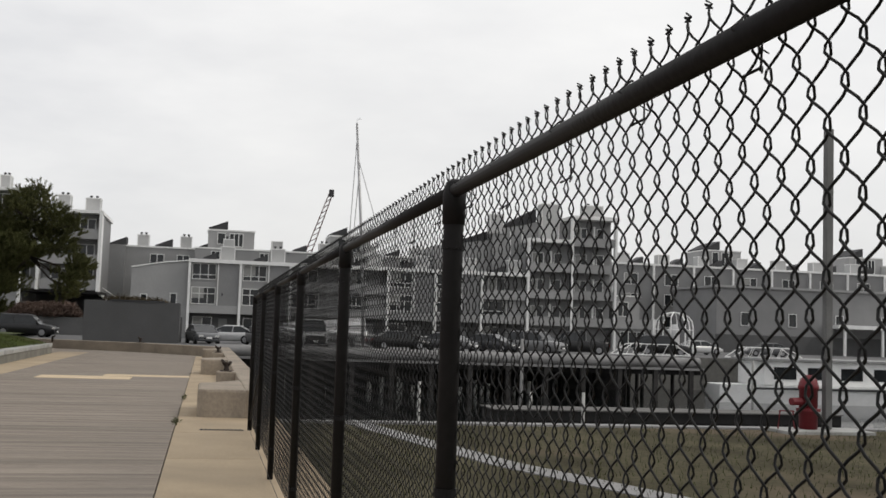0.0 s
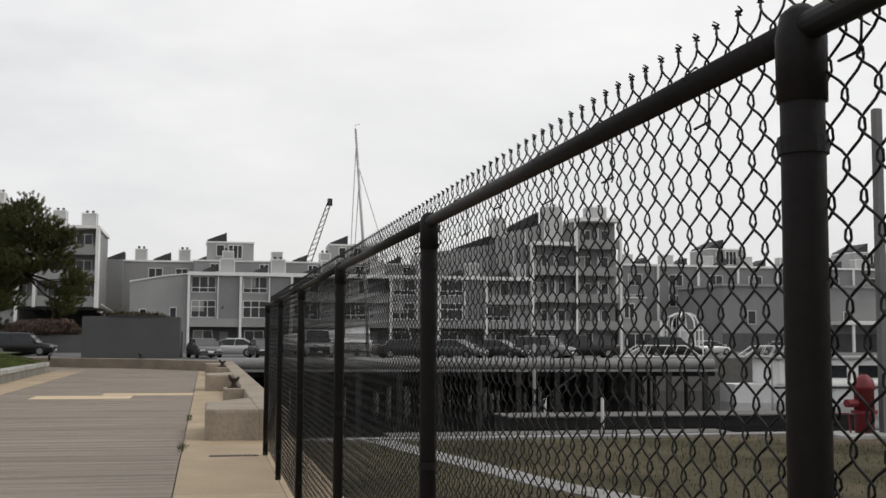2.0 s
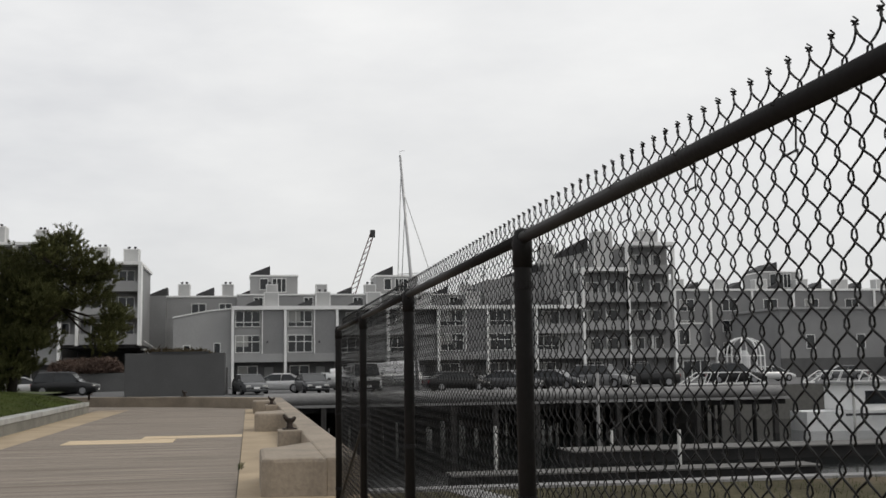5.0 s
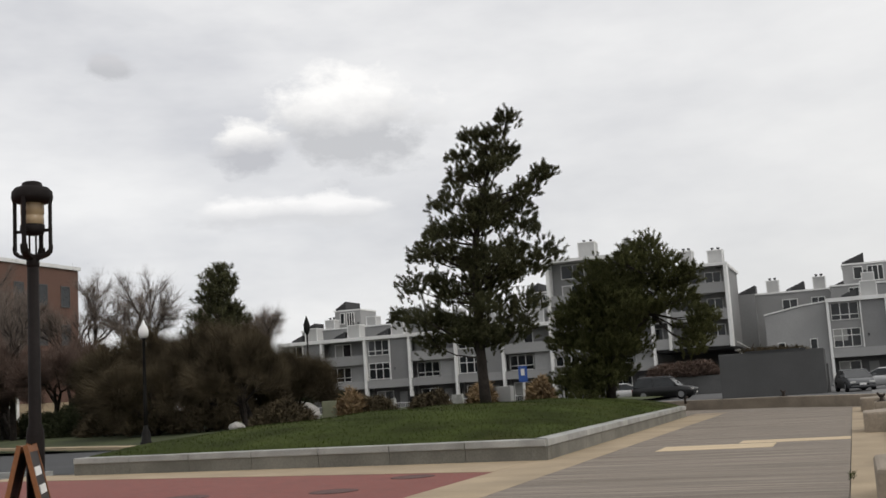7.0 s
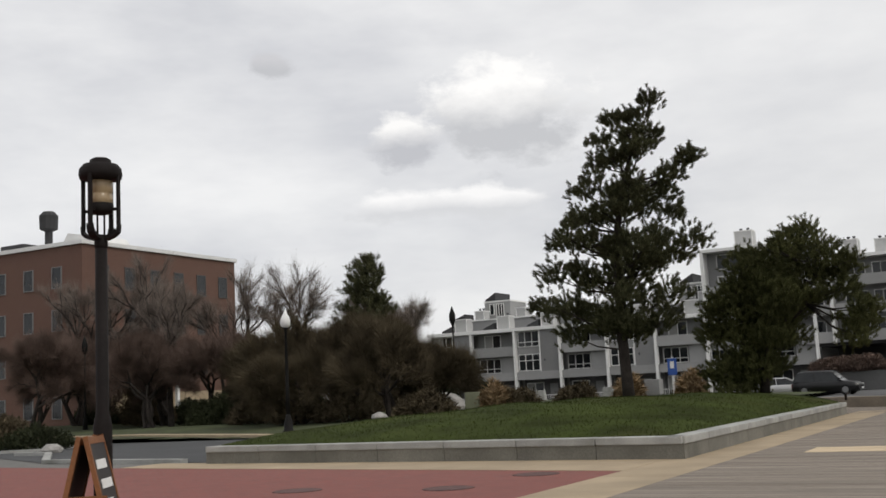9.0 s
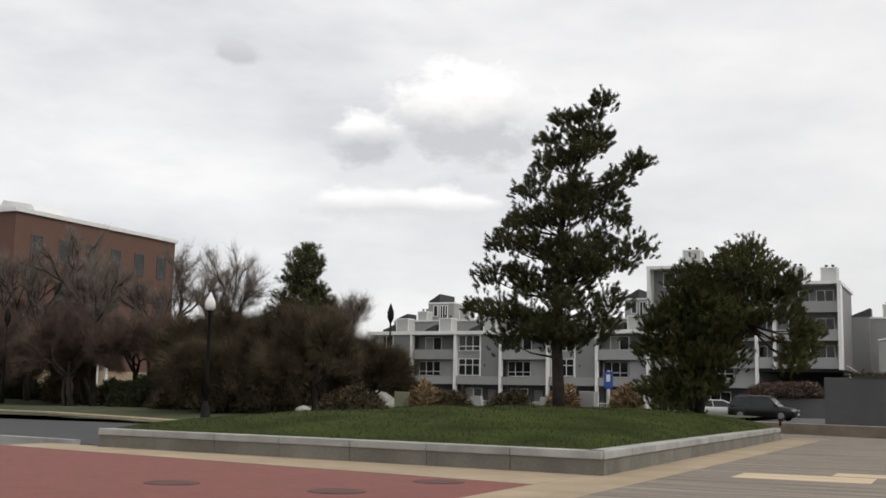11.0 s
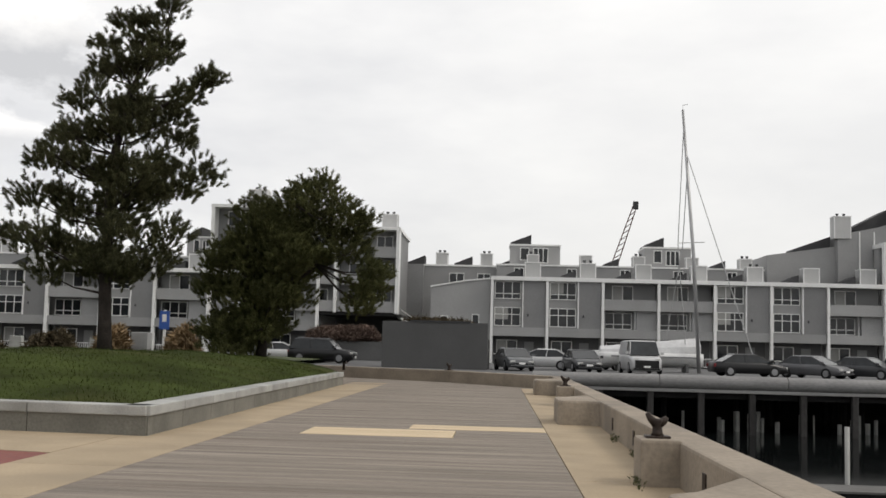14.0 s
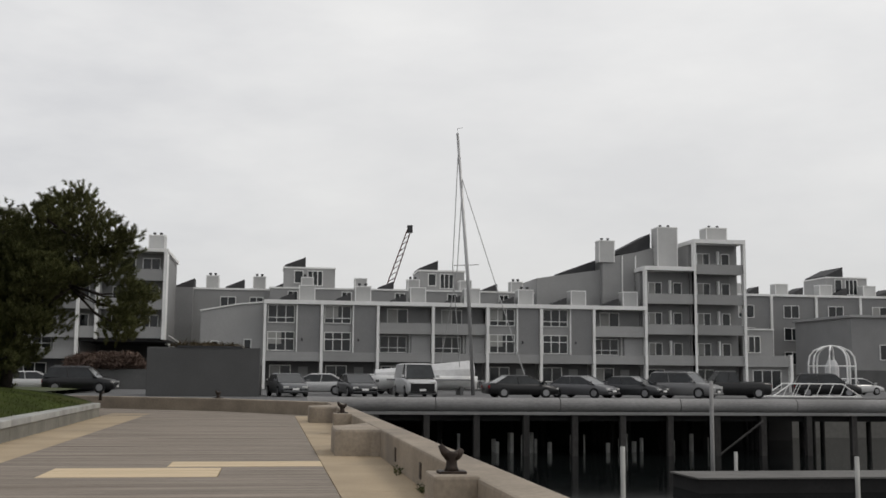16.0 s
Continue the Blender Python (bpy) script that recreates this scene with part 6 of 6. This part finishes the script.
def shrub(name, label, cx, cy, cz, rx, ry, rz, material, n, leaf, seed, group=""):
    """A shrub of short shoots over a low core, with an uneven outline."""
    r = np.random.RandomState(seed)
    t = thing(name, label, "shrub", group)
    stems = Geo()
    for k in range(9):
        a = r.rand() * 6.28
        stems.tube([(cx + 0.1 * math.cos(a), cy + 0.1 * math.sin(a), cz - 0.1), (cx + rx * 0.6 * math.cos(a), cy + ry * 0.6 * math.sin(a), cz + rz * r.uniform(0.7, 1.2))], [0.03, 0.01], 5)
    part("stem_cluster", stems, M_bark, t)
    tufts = []
    for k in range(n):
        d = r.normal(size=3)
        d /= np.linalg.norm(d)
        d[2] = abs(d[2])
        lump = 0.82 + 0.18 * math.sin(d[0] * 5 + seed) * math.cos(d[1] * 4)
        rad = lump * (0.55 + 0.45 * r.rand() ** 0.4)
        tufts.append(((cx + d[0] * rx * rad, cy + d[1] * ry * rad, cz + d[2] * rz * 1.6 * rad), (d[0], d[1], d[2] + 0.6)))
    v, f = tuft_mesh(tufts, 10, leaf, leaf * 0.12, seed)
    ob = new("foliage", bulk("foliage", v, f, material))
    ob.parent = t
    return t


shrub("hedge", "clipped dark evergreen hedge by the road", -44.5, 48.5, 0.2, 2.6, 1.4, 1.15, M_hedge, 1500, 0.22, 1)
shrub("hedge", "low dark evergreen shrub on the island", -37.0, 27.8, 0.0, 1.9, 1.2, 0.55, M_hedge, 700, 0.18, 2, "island shrubs")
shrub("hedge", "dark brown shrub on the island", -40.5, 28.5, 0.0, 2.2, 1.2, 1.0, M_twig, 800, 0.25, 3, "island shrubs")
for k, (sx, sy, w) in enumerate(((-26.5, 42.5, 1.6), (-31.8, 43.5, 1.8), (-35.0, 44.0, 2.0), (-23.6, 46.5, 1.4), (-39.5, 46.0, 2.2), (-22.2, 52.0, 1.2))):
    shrub("garden_shrub", "brown twiggy leafless garden shrub", sx, sy, 0.3, w, w * 0.7, 0.7, M_twig, 500, 0.3, 20 + k, "garden shrubs")
shrub("garden_shrub", "dark green garden shrub beside the cabinet", -27.0, 50.5, 0.3, 0.9, 0.8, 1.1, M_hedge, 400, 0.22, 41)
for k, (sx, sy) in enumerate(((-18.4, 49.6), (-15.2, 49.8), (-24.2, 45.6))):
    shrub("dry_grass_clump", "upright clump of straw-coloured ornamental grass", sx, sy, 0.45, 0.4, 0.4, 0.7, M_straw, 240, 0.4, 50 + k, "dry grass clumps")
shrub("enclosure_shrub", "brown leafless shrub along the enclosure's top", -5.0, 75.4, 1.9, 3.0, 0.8, 0.75, M_twig, 1200, 0.35, 61)
solo("planter_tub", Geo().box(-8.4, -1.4, 74.6, 76.2, 0, 1.95), M_recess, "long dark planting trough behind the enclosure", "planter", bevel=0.03)
shrub("passage_shrub", "brown leafless shrub before the passage", -14.5, 99.0, 1.6, 3.6, 0.9, 0.6, M_redtwig, 1100, 0.45, 62)
solo("planter_tub", Geo().box(-18.2, -10.9, 98.3, 99.7, 0, 1.7), M_recess, "long dark planting trough before the passage", "planter", bevel=0.03)


def rock(x, y, z, s, seed):
    r = np.random.RandomState(seed)
    bm = bmesh.new()
    bmesh.ops.create_icosphere(bm, subdivisions=2, radius=s)
    for v in bm.verts:
        v.co *= 1 + 0.22 * noise.noise(v.co * (1.7 / s) + Vector((seed, 0, 0)))
        v.co.z *= 0.62
    me = bpy.data.meshes.new("garden_rock")
    bm.to_mesh(me)
    bm.free()
    me.materials.append(M_rock)
    ob = new("garden_rock", me)
    ob.matrix_basis = pose(x, y, z + 0.3 * s, 0, 0, seed * 40)
    tagged(ob, "pale rough garden rock", "rock", "garden rocks")


for k, (rx, ry, s) in enumerate(((-27.9, 40.4, 0.4), (-33.2, 25.2, 0.4), (-23.9, 43.0, 0.3), (-30.6, 52.0, 1.3), (-21.0, 47.0, 0.35), (-27.5, 51.0, 0.4))):
    rock(rx, ry, garden(rx, ry), s, k + 1)

for k in range(10):
    shrub("garden_shrub", "dense dark brown thicket at the back of the garden", -65 + 3.3 * k, 58.5 + 1.5 * math.sin(k * 2.1), 0.25, 2.2, 1.2, 1.25 + 0.3 * math.sin(k * 1.7), M_twig if k % 3 else M_hedge, 700, 0.36, 70 + k, "thickets behind the garden")

# far leafless woods on the skyline
r = np.random.RandomState(77)
n = 60000
bx = r.uniform(-330, -62, n)
top = 7 + 2.2 * np.sin(bx * 0.11) + 1.6 * np.sin(bx * 0.037 + 1) + 1.2 * np.sin(bx * 0.41)
z = r.rand(n) ** 0.75 * top
y = 175 + r.uniform(-12, 12, n)
dx, dz = r.normal(size=n) * 0.5, 0.8 + r.rand(n) * 1.1
v = np.empty((n * 3, 3))
v[0::3] = np.stack([bx - 0.07, y, z], 1)
v[1::3] = np.stack([bx + 0.07, y, z], 1)
v[2::3] = np.stack([bx + dx, y, z + dz], 1)
tagged(new("far_woods", bulk("far_woods", v.tolist(), np.arange(n * 3).reshape(-1, 3).tolist(), M_twig2)), "far leafless woods on the skyline", "woods", kind="stuff")

# weeds along the foot of the parapet
for k, (wx, wy, n) in enumerate(((1.0, 14.6, 26), (0.98, 17.3, 16), (0.62, 11.5, 12), (0.03, 9.5, 10), (0.02, 4.2, 14), (1.0, 24.0, 18))):
    r = np.random.RandomState(90 + k)
    tf = [((wx + r.uniform(-0.05, 0.03), wy + r.uniform(-0.3, 0.3), 0.0), (r.uniform(-0.5, 0.5), r.uniform(-0.5, 0.5), 1.0)) for _ in range(n)]
    v, f = tuft_mesh(tf, 7, 0.06, 0.005, 90 + k)
    tagged(new("weed_tuft", bulk("weed_tuft", v, f, M_blade)), "small green weeds in the edging joint", "weeds", kind="stuff")

# ---------------------------------------------------------------- boardwalk planks
walkway = thing("boardwalk", "grey weathered boardwalk of wide planks laid across", "boardwalk", kind="structure")
rs = np.random.RandomState(8)
PW = 0.235
y = -22.0
while y < 46.5:
    x0, x1 = -4.85, 0.0
    if y > 38.6:
        x1 = max(-7.0, 1.2 - (y - 38.6) * 0.78)
        x0 = -6.6 - max(0, y - 39) * 0.3
    if x1 - x0 < 0.3:
        y += PW
        continue
    dz = rs.uniform(-0.0015, 0.001)
    spans = [(x0, x1, M_plank)]
    if 16.95 < y + PW / 2 < 18.35:
        spans = [(x0, -3.86, M_plank), (-3.85, -1.5, M_newplank), (-1.49, x1, M_plank)]
    elif 18.75 < y + PW / 2 < 19.65:
        spans = [(x0, -2.31, M_plank), (-2.3, x1, M_newplank)]
    for a, b, m_ in spans:
        part("plank", Geo().box(a, b, y + 0.0013, y + PW - 0.0013, -0.034, dz + (0.004 if m_ is M_newplank else 0)), m_, walkway)
    y += PW
